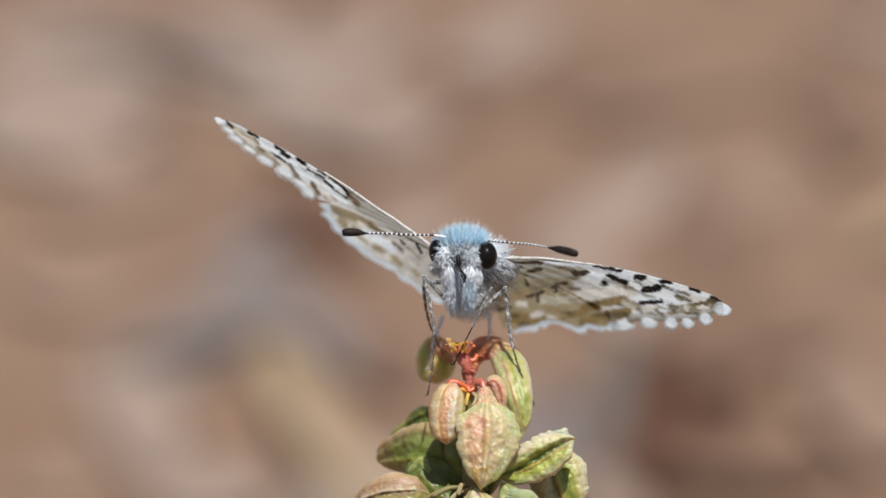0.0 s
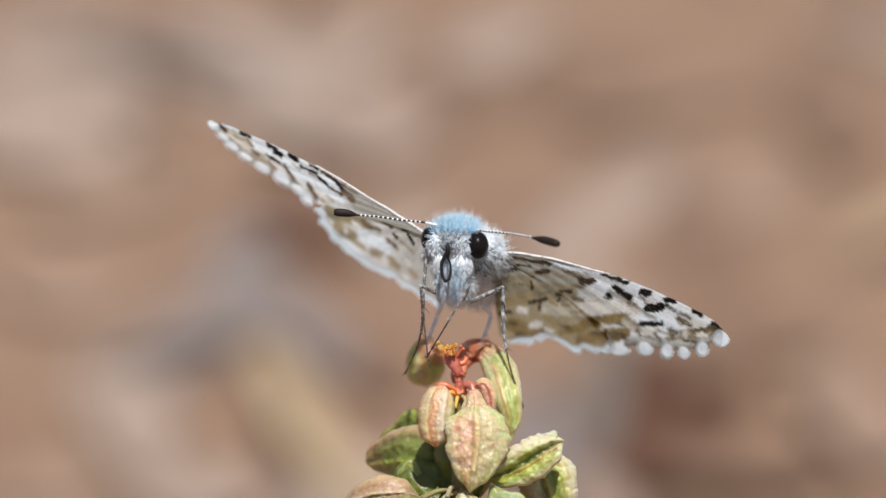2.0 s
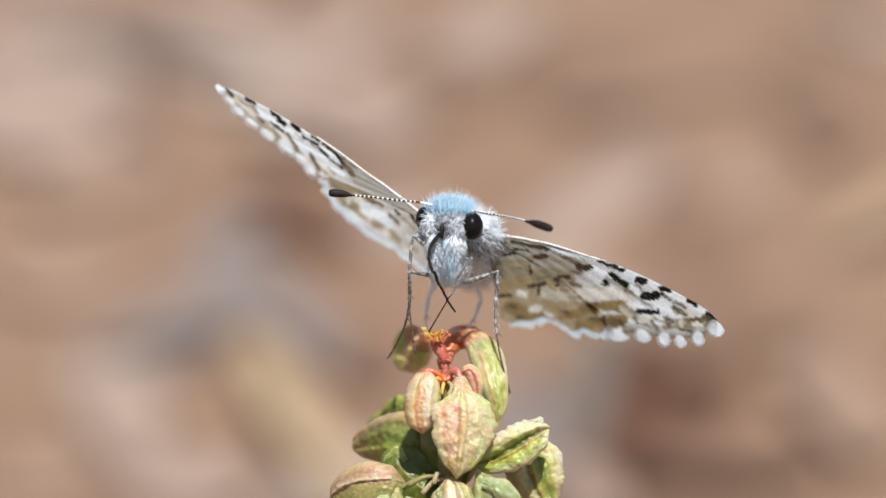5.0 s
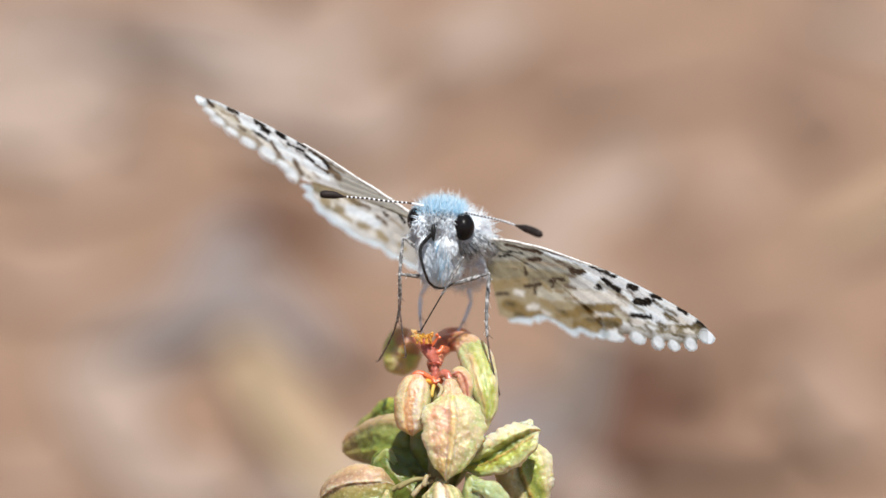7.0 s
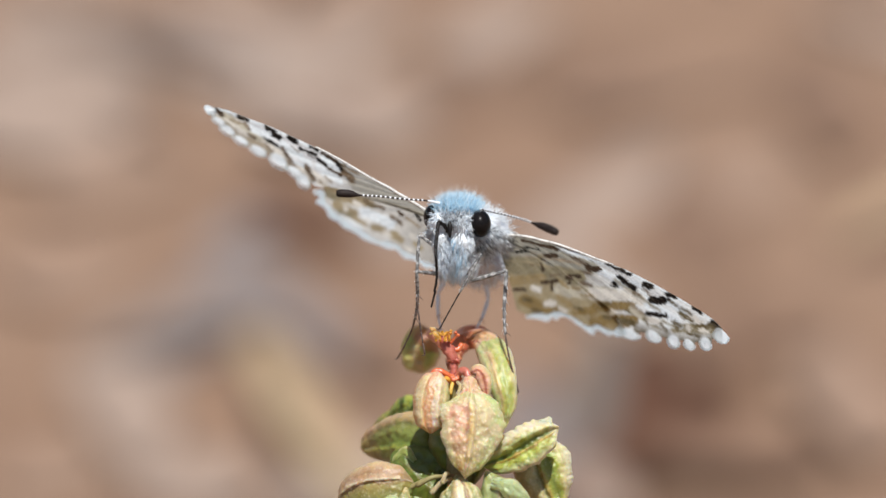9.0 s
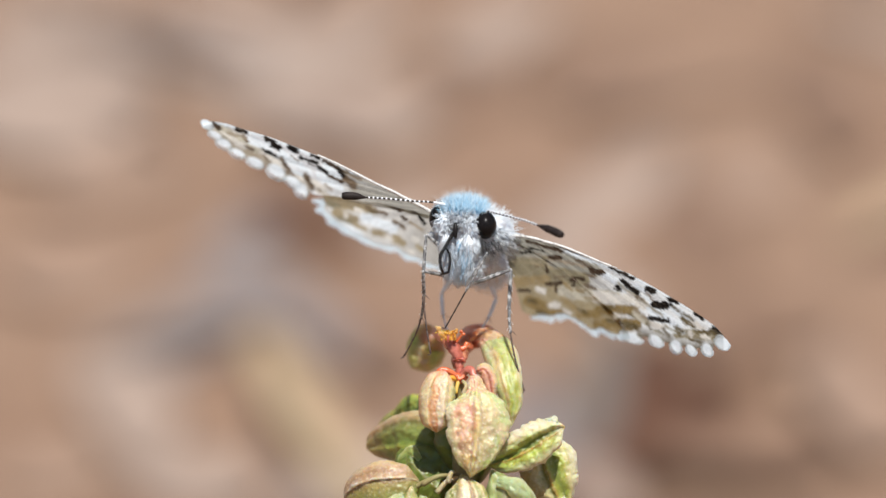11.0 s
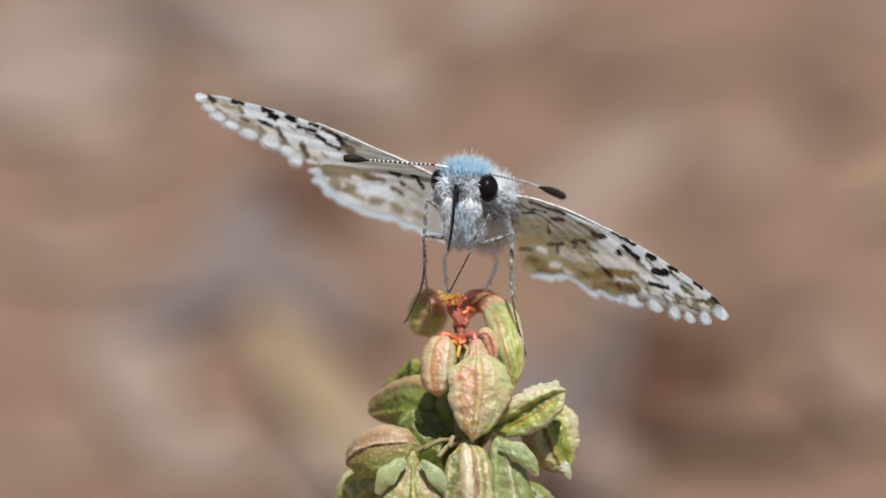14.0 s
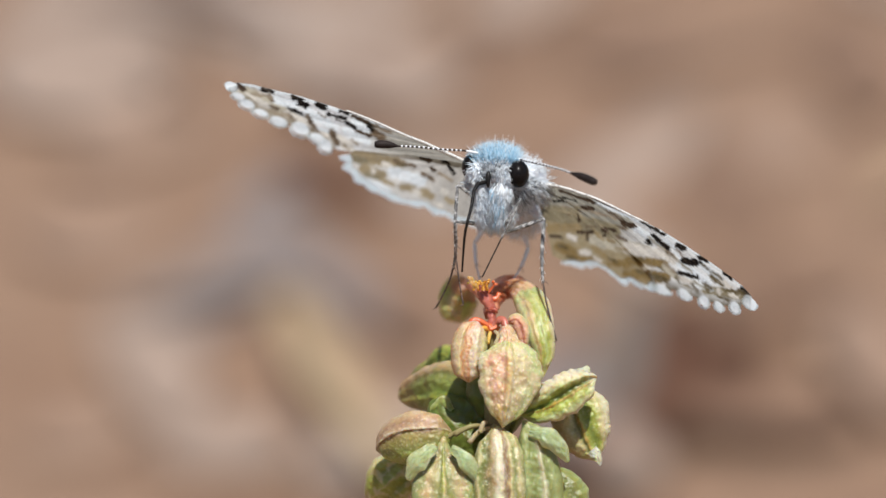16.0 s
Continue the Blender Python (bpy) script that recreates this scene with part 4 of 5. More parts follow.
WHITE, CREAM, PALE, STONE = (0.91, 0.955, 0.955), (0.82, 0.76, 0.66), (0.60, 0.54, 0.41), (0.42, 0.39, 0.33)
BASAL, SAND, SANDY, TAN = (0.38, 0.355, 0.285), (0.36, 0.26, 0.125), (0.40, 0.31, 0.18), (0.37, 0.29, 0.20)
OCHRE, OLIVE_GREY, OLIVE, UMBER = (0.285, 0.19, 0.068), (0.30, 0.25, 0.15), (0.13, 0.095, 0.042), (0.17, 0.115, 0.07)
BROWN, DARK = (0.065, 0.040, 0.024), (0.010, 0.008, 0.007)
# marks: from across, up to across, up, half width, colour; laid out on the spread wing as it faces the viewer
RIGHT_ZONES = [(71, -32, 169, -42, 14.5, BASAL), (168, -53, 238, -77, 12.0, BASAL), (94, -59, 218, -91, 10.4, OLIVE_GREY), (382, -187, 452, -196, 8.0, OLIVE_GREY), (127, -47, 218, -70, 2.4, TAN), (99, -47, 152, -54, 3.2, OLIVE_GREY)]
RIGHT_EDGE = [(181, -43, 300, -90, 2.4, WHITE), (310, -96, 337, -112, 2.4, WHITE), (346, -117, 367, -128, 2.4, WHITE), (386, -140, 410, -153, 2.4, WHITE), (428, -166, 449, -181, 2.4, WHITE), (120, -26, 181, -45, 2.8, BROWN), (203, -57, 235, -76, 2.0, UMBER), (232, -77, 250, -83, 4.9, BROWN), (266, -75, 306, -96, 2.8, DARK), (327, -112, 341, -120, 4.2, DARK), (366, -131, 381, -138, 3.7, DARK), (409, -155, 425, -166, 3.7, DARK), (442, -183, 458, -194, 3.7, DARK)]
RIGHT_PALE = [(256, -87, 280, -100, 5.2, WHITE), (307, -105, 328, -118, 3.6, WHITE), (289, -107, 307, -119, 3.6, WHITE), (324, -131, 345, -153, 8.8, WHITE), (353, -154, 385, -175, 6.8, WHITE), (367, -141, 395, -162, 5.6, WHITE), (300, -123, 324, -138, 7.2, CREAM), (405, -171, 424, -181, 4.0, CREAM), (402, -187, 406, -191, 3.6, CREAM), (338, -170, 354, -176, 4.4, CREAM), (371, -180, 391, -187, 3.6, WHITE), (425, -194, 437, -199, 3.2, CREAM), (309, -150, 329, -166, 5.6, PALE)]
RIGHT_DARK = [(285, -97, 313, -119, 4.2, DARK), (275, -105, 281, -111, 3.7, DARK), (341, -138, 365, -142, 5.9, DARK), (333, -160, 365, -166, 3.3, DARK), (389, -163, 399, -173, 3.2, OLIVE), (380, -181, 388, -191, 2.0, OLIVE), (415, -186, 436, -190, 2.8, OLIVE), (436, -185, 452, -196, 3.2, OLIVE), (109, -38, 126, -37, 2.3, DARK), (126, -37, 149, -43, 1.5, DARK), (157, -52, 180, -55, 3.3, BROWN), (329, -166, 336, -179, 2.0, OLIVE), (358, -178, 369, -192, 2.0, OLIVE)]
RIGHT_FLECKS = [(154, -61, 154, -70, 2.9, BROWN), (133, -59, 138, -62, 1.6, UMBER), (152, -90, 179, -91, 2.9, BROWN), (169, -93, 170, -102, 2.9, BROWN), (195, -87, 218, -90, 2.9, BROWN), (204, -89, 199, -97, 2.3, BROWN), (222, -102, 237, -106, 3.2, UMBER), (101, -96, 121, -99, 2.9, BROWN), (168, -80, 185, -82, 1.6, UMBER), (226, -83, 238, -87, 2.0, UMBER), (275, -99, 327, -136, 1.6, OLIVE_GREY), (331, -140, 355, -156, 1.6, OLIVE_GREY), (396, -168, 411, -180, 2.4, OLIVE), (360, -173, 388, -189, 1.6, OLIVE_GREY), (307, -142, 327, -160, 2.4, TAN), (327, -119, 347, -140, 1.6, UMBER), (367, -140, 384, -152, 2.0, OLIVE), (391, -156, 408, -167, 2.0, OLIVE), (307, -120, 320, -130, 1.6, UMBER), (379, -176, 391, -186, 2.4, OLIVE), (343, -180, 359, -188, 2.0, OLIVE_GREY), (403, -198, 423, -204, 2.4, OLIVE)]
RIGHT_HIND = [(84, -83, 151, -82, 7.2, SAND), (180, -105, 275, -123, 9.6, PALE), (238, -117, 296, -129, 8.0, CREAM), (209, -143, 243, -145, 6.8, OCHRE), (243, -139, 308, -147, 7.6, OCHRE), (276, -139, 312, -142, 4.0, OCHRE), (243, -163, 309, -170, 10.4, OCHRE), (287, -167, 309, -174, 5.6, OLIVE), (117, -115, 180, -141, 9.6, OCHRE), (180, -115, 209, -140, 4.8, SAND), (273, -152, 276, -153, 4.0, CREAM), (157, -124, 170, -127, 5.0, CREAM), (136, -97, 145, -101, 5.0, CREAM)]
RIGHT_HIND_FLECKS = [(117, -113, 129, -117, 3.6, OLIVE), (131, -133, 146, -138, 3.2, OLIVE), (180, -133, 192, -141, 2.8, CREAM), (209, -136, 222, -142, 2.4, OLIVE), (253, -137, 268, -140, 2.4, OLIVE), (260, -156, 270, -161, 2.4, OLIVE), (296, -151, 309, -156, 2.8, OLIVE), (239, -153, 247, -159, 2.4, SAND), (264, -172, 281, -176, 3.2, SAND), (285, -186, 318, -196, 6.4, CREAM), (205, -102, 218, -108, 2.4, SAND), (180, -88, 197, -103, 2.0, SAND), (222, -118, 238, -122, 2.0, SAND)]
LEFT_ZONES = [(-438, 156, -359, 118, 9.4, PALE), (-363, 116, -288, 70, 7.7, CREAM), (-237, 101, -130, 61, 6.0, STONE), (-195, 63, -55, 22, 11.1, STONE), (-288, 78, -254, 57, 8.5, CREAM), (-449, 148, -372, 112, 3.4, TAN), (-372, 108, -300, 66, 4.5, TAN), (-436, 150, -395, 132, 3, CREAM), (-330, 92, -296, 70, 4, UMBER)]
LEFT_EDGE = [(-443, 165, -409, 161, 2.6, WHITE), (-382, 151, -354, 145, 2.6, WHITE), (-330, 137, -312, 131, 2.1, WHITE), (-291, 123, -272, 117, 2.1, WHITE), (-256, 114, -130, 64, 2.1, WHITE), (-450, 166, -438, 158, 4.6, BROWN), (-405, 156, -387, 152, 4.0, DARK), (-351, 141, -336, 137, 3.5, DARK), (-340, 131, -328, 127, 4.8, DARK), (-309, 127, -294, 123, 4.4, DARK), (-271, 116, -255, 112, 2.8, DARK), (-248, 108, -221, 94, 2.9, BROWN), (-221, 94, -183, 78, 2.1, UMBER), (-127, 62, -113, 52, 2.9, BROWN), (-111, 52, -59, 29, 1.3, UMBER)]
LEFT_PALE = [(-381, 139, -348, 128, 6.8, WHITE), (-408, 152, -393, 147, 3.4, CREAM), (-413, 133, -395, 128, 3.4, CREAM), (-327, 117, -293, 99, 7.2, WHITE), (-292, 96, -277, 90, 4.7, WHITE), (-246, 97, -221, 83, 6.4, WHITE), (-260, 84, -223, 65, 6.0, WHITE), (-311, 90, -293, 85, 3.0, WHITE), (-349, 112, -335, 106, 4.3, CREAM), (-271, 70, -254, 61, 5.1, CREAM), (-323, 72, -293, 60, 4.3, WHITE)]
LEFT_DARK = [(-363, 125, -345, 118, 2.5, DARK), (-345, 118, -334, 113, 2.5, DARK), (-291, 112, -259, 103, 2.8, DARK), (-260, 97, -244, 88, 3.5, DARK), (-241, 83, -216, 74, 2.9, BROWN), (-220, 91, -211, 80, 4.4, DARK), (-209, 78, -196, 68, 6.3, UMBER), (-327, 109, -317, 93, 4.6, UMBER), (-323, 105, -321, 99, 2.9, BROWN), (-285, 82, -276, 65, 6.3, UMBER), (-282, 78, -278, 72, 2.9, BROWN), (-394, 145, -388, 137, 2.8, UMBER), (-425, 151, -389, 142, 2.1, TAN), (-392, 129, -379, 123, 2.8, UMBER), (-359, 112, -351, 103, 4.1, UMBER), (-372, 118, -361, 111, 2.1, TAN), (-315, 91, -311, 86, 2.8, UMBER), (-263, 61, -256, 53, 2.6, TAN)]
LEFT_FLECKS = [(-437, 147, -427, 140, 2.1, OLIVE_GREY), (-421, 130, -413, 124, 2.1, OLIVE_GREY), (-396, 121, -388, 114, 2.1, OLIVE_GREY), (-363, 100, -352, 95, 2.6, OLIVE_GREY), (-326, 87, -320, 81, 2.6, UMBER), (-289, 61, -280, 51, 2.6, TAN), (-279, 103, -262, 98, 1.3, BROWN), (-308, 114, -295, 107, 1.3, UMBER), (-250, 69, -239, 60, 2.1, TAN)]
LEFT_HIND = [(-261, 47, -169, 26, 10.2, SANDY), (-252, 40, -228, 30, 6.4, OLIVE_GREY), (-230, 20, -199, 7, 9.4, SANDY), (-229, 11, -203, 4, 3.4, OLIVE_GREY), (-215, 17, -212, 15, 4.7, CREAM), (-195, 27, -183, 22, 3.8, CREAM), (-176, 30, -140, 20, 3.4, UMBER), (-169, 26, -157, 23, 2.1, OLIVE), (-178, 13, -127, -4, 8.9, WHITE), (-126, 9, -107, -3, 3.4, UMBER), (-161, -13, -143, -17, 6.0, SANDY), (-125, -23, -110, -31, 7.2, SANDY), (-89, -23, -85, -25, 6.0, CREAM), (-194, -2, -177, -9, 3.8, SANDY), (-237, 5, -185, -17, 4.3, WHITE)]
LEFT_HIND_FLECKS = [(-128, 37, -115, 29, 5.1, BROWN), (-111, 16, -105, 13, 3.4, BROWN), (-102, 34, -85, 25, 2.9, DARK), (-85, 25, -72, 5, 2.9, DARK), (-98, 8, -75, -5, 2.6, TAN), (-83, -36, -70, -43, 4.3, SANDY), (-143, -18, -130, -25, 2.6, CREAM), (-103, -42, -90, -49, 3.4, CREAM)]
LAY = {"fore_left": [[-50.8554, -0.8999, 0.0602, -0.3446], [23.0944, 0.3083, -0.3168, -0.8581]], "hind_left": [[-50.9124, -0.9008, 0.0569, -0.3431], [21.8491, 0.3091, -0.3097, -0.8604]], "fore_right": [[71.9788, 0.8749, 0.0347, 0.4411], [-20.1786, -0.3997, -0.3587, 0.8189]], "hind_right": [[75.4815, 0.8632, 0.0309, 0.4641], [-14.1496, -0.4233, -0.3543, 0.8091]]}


def scale_colours(verts, lay, base, marks, vein, margin=None, tone_between=None, pads=()):
    """Wing colours: strokes with ragged, softly shaded borders, and darker veins from the root."""
    v = v0 = np.array([tuple(p) for p in verts])
    ang, far = np.arctan2(v[:, 1] + 25, v[:, 0] + 12), np.hypot(v[:, 0], v[:, 1])
    fray = np.array([noise.noise(Vector((a * 95, r * 0.02, 2.2))) * 4.5 + noise.noise(Vector((a * 210, r * 0.05, 5.2))) * 3 for a, r in zip(ang, far)])
    v = v + np.stack([np.cos(ang) * fray, np.sin(ang) * fray, 0 * fray], 1)   # borders fray along the veins
    wu, wv = (np.array([noise.noise(Vector((x * 0.11, y * 0.055, k))) * 2.6 + noise.noise(Vector((x * 0.34, y * 0.16, k + 3))) * 1.8 for x, y, z in v]) for k in (1.7, 8.2))
    u = lay[0][0] + v @ np.array(lay[0][1:]) + wu
    w = lay[1][0] + v @ np.array(lay[1][1:]) + wv
    col = np.array(base, dtype=float)
    for x1, y1, x2, y2, half, tone in marks:
        d = np.array((x2 - x1, y2 - y1), dtype=float)
        s = np.clip(((u - x1) * d[0] + (w - y1) * d[1]) / max(1e-6, d @ d), 0, 1)
        r = np.hypot(u - x1 - s * d[0], w - y1 - s * d[1])
        soft = 1.3 if tone in (DARK, BROWN) else 2.6
        k = np.clip((half + soft - r) / (2 * soft), 0, 1)[:, None]
        k = k * k * (3 - 2 * k)
        col = col * (1 - k) + np.array(tone) * k
    smear = np.array([noise.noise(Vector((a * 60, r * 0.035, 7.7))) + 0.5 * noise.noise(Vector((a * 150, r * 0.09, 1.4))) for a, r in zip(ang, far)])
    k = (np.clip((smear - 0.36) * 2.4, 0, 0.24) * np.clip(far / 120 - 0.6, 0, 1))[:, None]
    col = col * (1 - k) + np.array(TAN) * 0.6 * k
    rays = np.cos(ang * 34)
    col *= (1 - vein * np.clip(rays - 0.80, 0, 1) * 5 * 0.5)[:, None]
    if margin is not None:   # darker scales along the outer edge, with the white tufts set in them
        k = np.clip(margin * 1.4, 0, 0.9)[:, None]
        col = col * (1 - k) + np.array(tone_between) * k
        for x, y, ax, ay, bx, by in pads:
            p, q, det = v0[:, 0] - x, v0[:, 1] - y, ax * by - ay * bx
            r = np.hypot((p * by - q * bx) / det, (q * ax - p * ay) / det)
            k = np.clip((1.06 - r) / 0.32, 0, 1)[:, None]
            col = col * (1 - k) + np.array(WHITE) * k
    dust = np.array([noise.noise(Vector((x * 0.42, y * 0.17, 6.1))) + 0.6 * noise.noise(Vector((x * 1.1, y * 0.45, 2.9))) for x, y, z in v])
    bright = np.clip((col.mean(1) - 0.03) * 12, 0, 1)
    k = (np.clip((dust - 0.26) * 1.4, 0, 0.26) * bright)[:, None]          # single pale and dark scales strewn over the marks
    col = col * (1 - k) + np.array(CREAM) * 0.75 * k
    k = np.clip((-dust - 0.36) * 1.4, 0, 0.22)[:, None]
    col = col * (1 - k) + np.array(UMBER) * 0.7 * k
    col *= np.array([1 + 0.10 * noise.noise(Vector((x * 0.5, y * 0.25, 3.3))) + 0.08 * noise.noise(Vector((x * 0.08, y * 0.05, 1.1))) for x, y, z in v])[:, None]
    return np.clip(col, 0, 0.95)


def wing_mesh(name, verts, nu, nv, colours, label):
    ob = mesh_part(name, verts, grid_faces(nu, nv), WING, butterfly, label=label)
    att = ob.data.color_attributes.new("scales", "FLOAT_COLOR", "POINT")
    att.data.foreach_set("color", np.concatenate([colours, np.ones((len(colours), 1))], 1).astype(np.float32).ravel())
    return ob


def pad(x, y, ax, ay, bx, by, z, rng, whole=False):
    """One tuft of the fringe: two rows of white scales fanned out round the outer half of an oval lobe."""
    mid, along, out = Vector((x, y, z)), Vector((ax, ay, 0)), Vector((bx, by, 0))
    n, verts, faces = 30, [], []
    for row in (0, 1):
        for k in range(n):
            a, h = math.pi * (-0.06 + 1.12 * (k + 0.5 * row) / (n - 1)), 0.62 * math.pi / n
            q, r = len(verts), rng.uniform(1.02, 1.16)
            for ang, rad in ((a - h, 0.90), (a + h, 0.90), (a + h * 0.8, r), (a - h * 0.8, r)):
                verts.append(mid + (along * math.cos(ang) + out * math.sin(ang)) * rad + Vector((0, 0, rng.uniform(-0.5, 0.5) + row)))
            faces.append((q, q + 1, q + 2, q + 3))
    if whole:
        q, m = len(verts), 36
        verts += [mid + Vector((0, 0, 0.8))] + [mid + (along * math.cos(2 * math.pi * k / m) + out * math.sin(2 * math.pi * k / m)) * rng.uniform(0.98, 1.06) for k in range(m)]
        faces += [(q, q + 1 + k, q + 1 + (k + 1) % m) for k in range(m)]
    return verts, faces


def edge_scales(points, outs, lengths, rng):
    """A close row of long white scales along a wing's edge, their length swelling and shrinking."""
    verts, faces = [], []
    for k, (p, o, l) in enumerate(zip(points, outs, lengths)):
        side = (points[min(k + 1, len(points) - 1)] - points[max(k - 1, 0)]) * rng.uniform(0.5, 0.8)
        tip = o * l * rng.uniform(0.93, 1.06) + Vector((0, 0, rng.uniform(-2, 2)))
        q = len(verts)
        verts += [p - side * 0.8 - o * 2, p + side * 0.8 - o * 2, p + side * 0.9 + tip * 0.6, p + side * 0.4 + tip, p - side * 0.4 + tip, p - side * 0.9 + tip * 0.6]
        faces.append(tuple(range(q, q + 6)))
    return verts, faces


# the white tufts along the forewings: middle, half length along the edge, half length outwards
LEFT_PADS = ((452, -9, -12.2, -1.7, 3.0, 24.9), (445, 42, -14.2, -2.0, 1.6, 19.3), (430, 69, -16.1, -2.4, 2.8, 25.5), (407, 96, -16.0, -1.8, 2.6, 25.3), (373, 112, -18.2, -3.3, 1.8, 25.2), (331, 118, -20.0, -3.2, 3.8, 38.1), (301, 139, -16.1, -2.1, 2.0, 29.4), (286, 168, -14.4, -2.7, 3.3, 37.6))
RIGHT_PADS = ((440, 27, 15.2, -4.2, -0.5, 30.5), (408, 100, 12.0, -4.1, -0.2, 27.8), (373, 146, 11.3, -5.1, 0.7, 24.8), (341, 167, 12.3, -4.1, -0.9, 29.8), (298, 193, 15.0, -5.7, 0.6, 26.3), (248, 237, 20.6, -9.2, 0.3, 21.6))


def make_wings(left):
    under = 1.0 if left else -1.0            # the underside of the left wing is +z in its own space
    camber = -6.0 if left else 28.0
    reach = 1.02 if left else 0.985
    side = "left" if left else "right"
    rng = random.Random(31 if left else 32)
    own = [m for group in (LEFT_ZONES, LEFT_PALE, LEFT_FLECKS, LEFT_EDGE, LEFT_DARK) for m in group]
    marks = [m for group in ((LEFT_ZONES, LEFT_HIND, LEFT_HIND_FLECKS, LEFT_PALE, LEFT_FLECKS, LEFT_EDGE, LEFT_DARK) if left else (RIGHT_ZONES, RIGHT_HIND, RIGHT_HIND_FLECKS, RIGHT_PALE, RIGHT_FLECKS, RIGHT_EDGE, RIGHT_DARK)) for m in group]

    def lead(a):
        return float(np.interp(a, (0, 0.2, 0.35, 0.5, 0.68, 0.8, 1), (1.0, 1.12, 1.27, 1.36, 1.3, 1.05, 1.0))) if left else float(np.interp(a, (0, 0.15, 0.3, 0.42, 0.56, 1), (0.6, 0.5, 0.5, 0.6, 0.92, 0.9)))

    def arch(a, b):
        return camber * math.sin(math.pi * min(1.0, max(0.0, a)) ** 0.6) * (1 - 0.5 * min(1, b)) + 0.9 * math.sin(math.atan2(b + 0.06, a + 0.02) * 34) * min(1, 3 * math.hypot(a, b))

    # forewing
    nu, nv = 240, 80
    verts, base, margin = [], [], []
    for i in range(nu):
        a = i / (nu - 1)
        f, k = fw_front(a) * lead(a), scalloped(a, left)
        for j in range(nv):
            b = f + (k - f) * j / (nv - 1)
            verts.append((a * SPAN * reach, b * SPAN, arch(a, b)))
            margin.append(min(1.0, max(0.0, 1 - (fw_back(a, left) - b) / 0.15)) if a > 0.58 else 0.0)
            base.append(Vector((0.60, 0.575, 0.52) if left else (0.47, 0.44, 0.385)).lerp(Vector((0.84, 0.83, 0.81)) if left else Vector((0.88, 0.875, 0.84)), min(1, max(0, (a - 0.35) * 6))) if left or a > 0.3 else Vector(BASAL))
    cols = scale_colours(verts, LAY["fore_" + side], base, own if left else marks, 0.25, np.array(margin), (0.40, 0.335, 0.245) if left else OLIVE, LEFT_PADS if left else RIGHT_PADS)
    fore = wing_mesh("forewing", verts, nu, nv, cols, "white forewing checkered with brown and black")
    line = [Vector((a * SPAN * reach, (fw_front(a) * lead(a) - 0.002) * SPAN, arch(a, fw_front(a)))) for a in np.linspace(0, 0.5, 30)]
    v, f = tube(line, [3.0 - 1.3 * i / 29 for i in range(30)], 8)
    mesh_part("costal_vein", v, f, VEIN, fore, label="whitish leading edge vein")
    # white scales standing out beyond the lobes
    shapes = [pad(x, y, ax, ay, bx, by, arch(x / SPAN, y / SPAN) + under * 2.0, rng, i == 0) for i, (x, y, ax, ay, bx, by) in enumerate(LEFT_PADS if left else RIGHT_PADS)]
    mesh_part("fringe", *joined(*shapes), FRINGE, fore, label="white tufted wing fringe")
    # hindwing
    nu, nv = 130, 110
    verts, base = [], []
    for i in range(nu):
        r = 0.02 + 0.98 * i / (nu - 1)
        for j in range(nv):
            psi = (30.0 if left else 37.0) + (74 if left else 50) * j / (nv - 1)
            d = hw_edge(psi, left) * r
            a, b = d * math.cos(radians(psi)), 0.02 + d * math.sin(radians(psi))
            verts.append((a * SPAN, b * SPAN, arch(a, b) + under * (0.25 + min(1.0, 0.3 * j / 8) * 2 * r)))
            base.append(Vector((0.55, 0.51, 0.45)).lerp(Vector((0.78, 0.75, 0.69)), min(1.0, max(0.0, (a - 0.08) * 4))) if left else Vector((0.42, 0.335, 0.195)))
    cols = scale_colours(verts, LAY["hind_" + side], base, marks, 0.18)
    hind = wing_mesh("hindwing", verts, nu, nv, cols, "hindwing in ochre, olive and white bands")
    points, outs, lengths = [], [], []
    for k in range(260):
        psi = (33 if left else 38) + (70 if left else 46) * k / 259
        d = hw_edge(psi, left)
        a, b = d * math.cos(radians(psi)), 0.02 + d * math.sin(radians(psi))
        swell = 0.5 + 0.5 * math.cos(psi * (0.90 if left else 0.72) + 2.2 * noise.noise(Vector((psi * 0.11, 3.0 if left else 7.0, 0))))
        points.append(Vector((a * SPAN, b * SPAN, arch(a, b) + under * (3 + 1.5 * rng.random()))))
        outs.append(Vector((math.cos(radians(psi)) * 0.5, math.sin(radians(psi)), 0)).normalized())
        lengths.append((30 + 12 * swell) if left else (13 + 19 * math.sqrt(swell)))
    mesh_part("fringe", *edge_scales(points, outs, lengths, rng), FRINGE, hind, label="white scalloped hindwing fringe")
    return fore, hind


make_body()
antenna_left = make_antenna([(-28, 2, 38), (-52, -4, 42), (-90, -8, 44), (-132, -10, 48), (-170, -10, 50)], (-211, -10, 53), 0.26)
antenna_right = make_antenna([(42, 8, 28), (61, -26, 21), (90, -80, 11), (114, -122, 2), (133, -152, -7)], (173, -192, -26), 0.10)
fore_left, hind_left = make_wings(True)
fore_right, hind_right = make_wings(False)

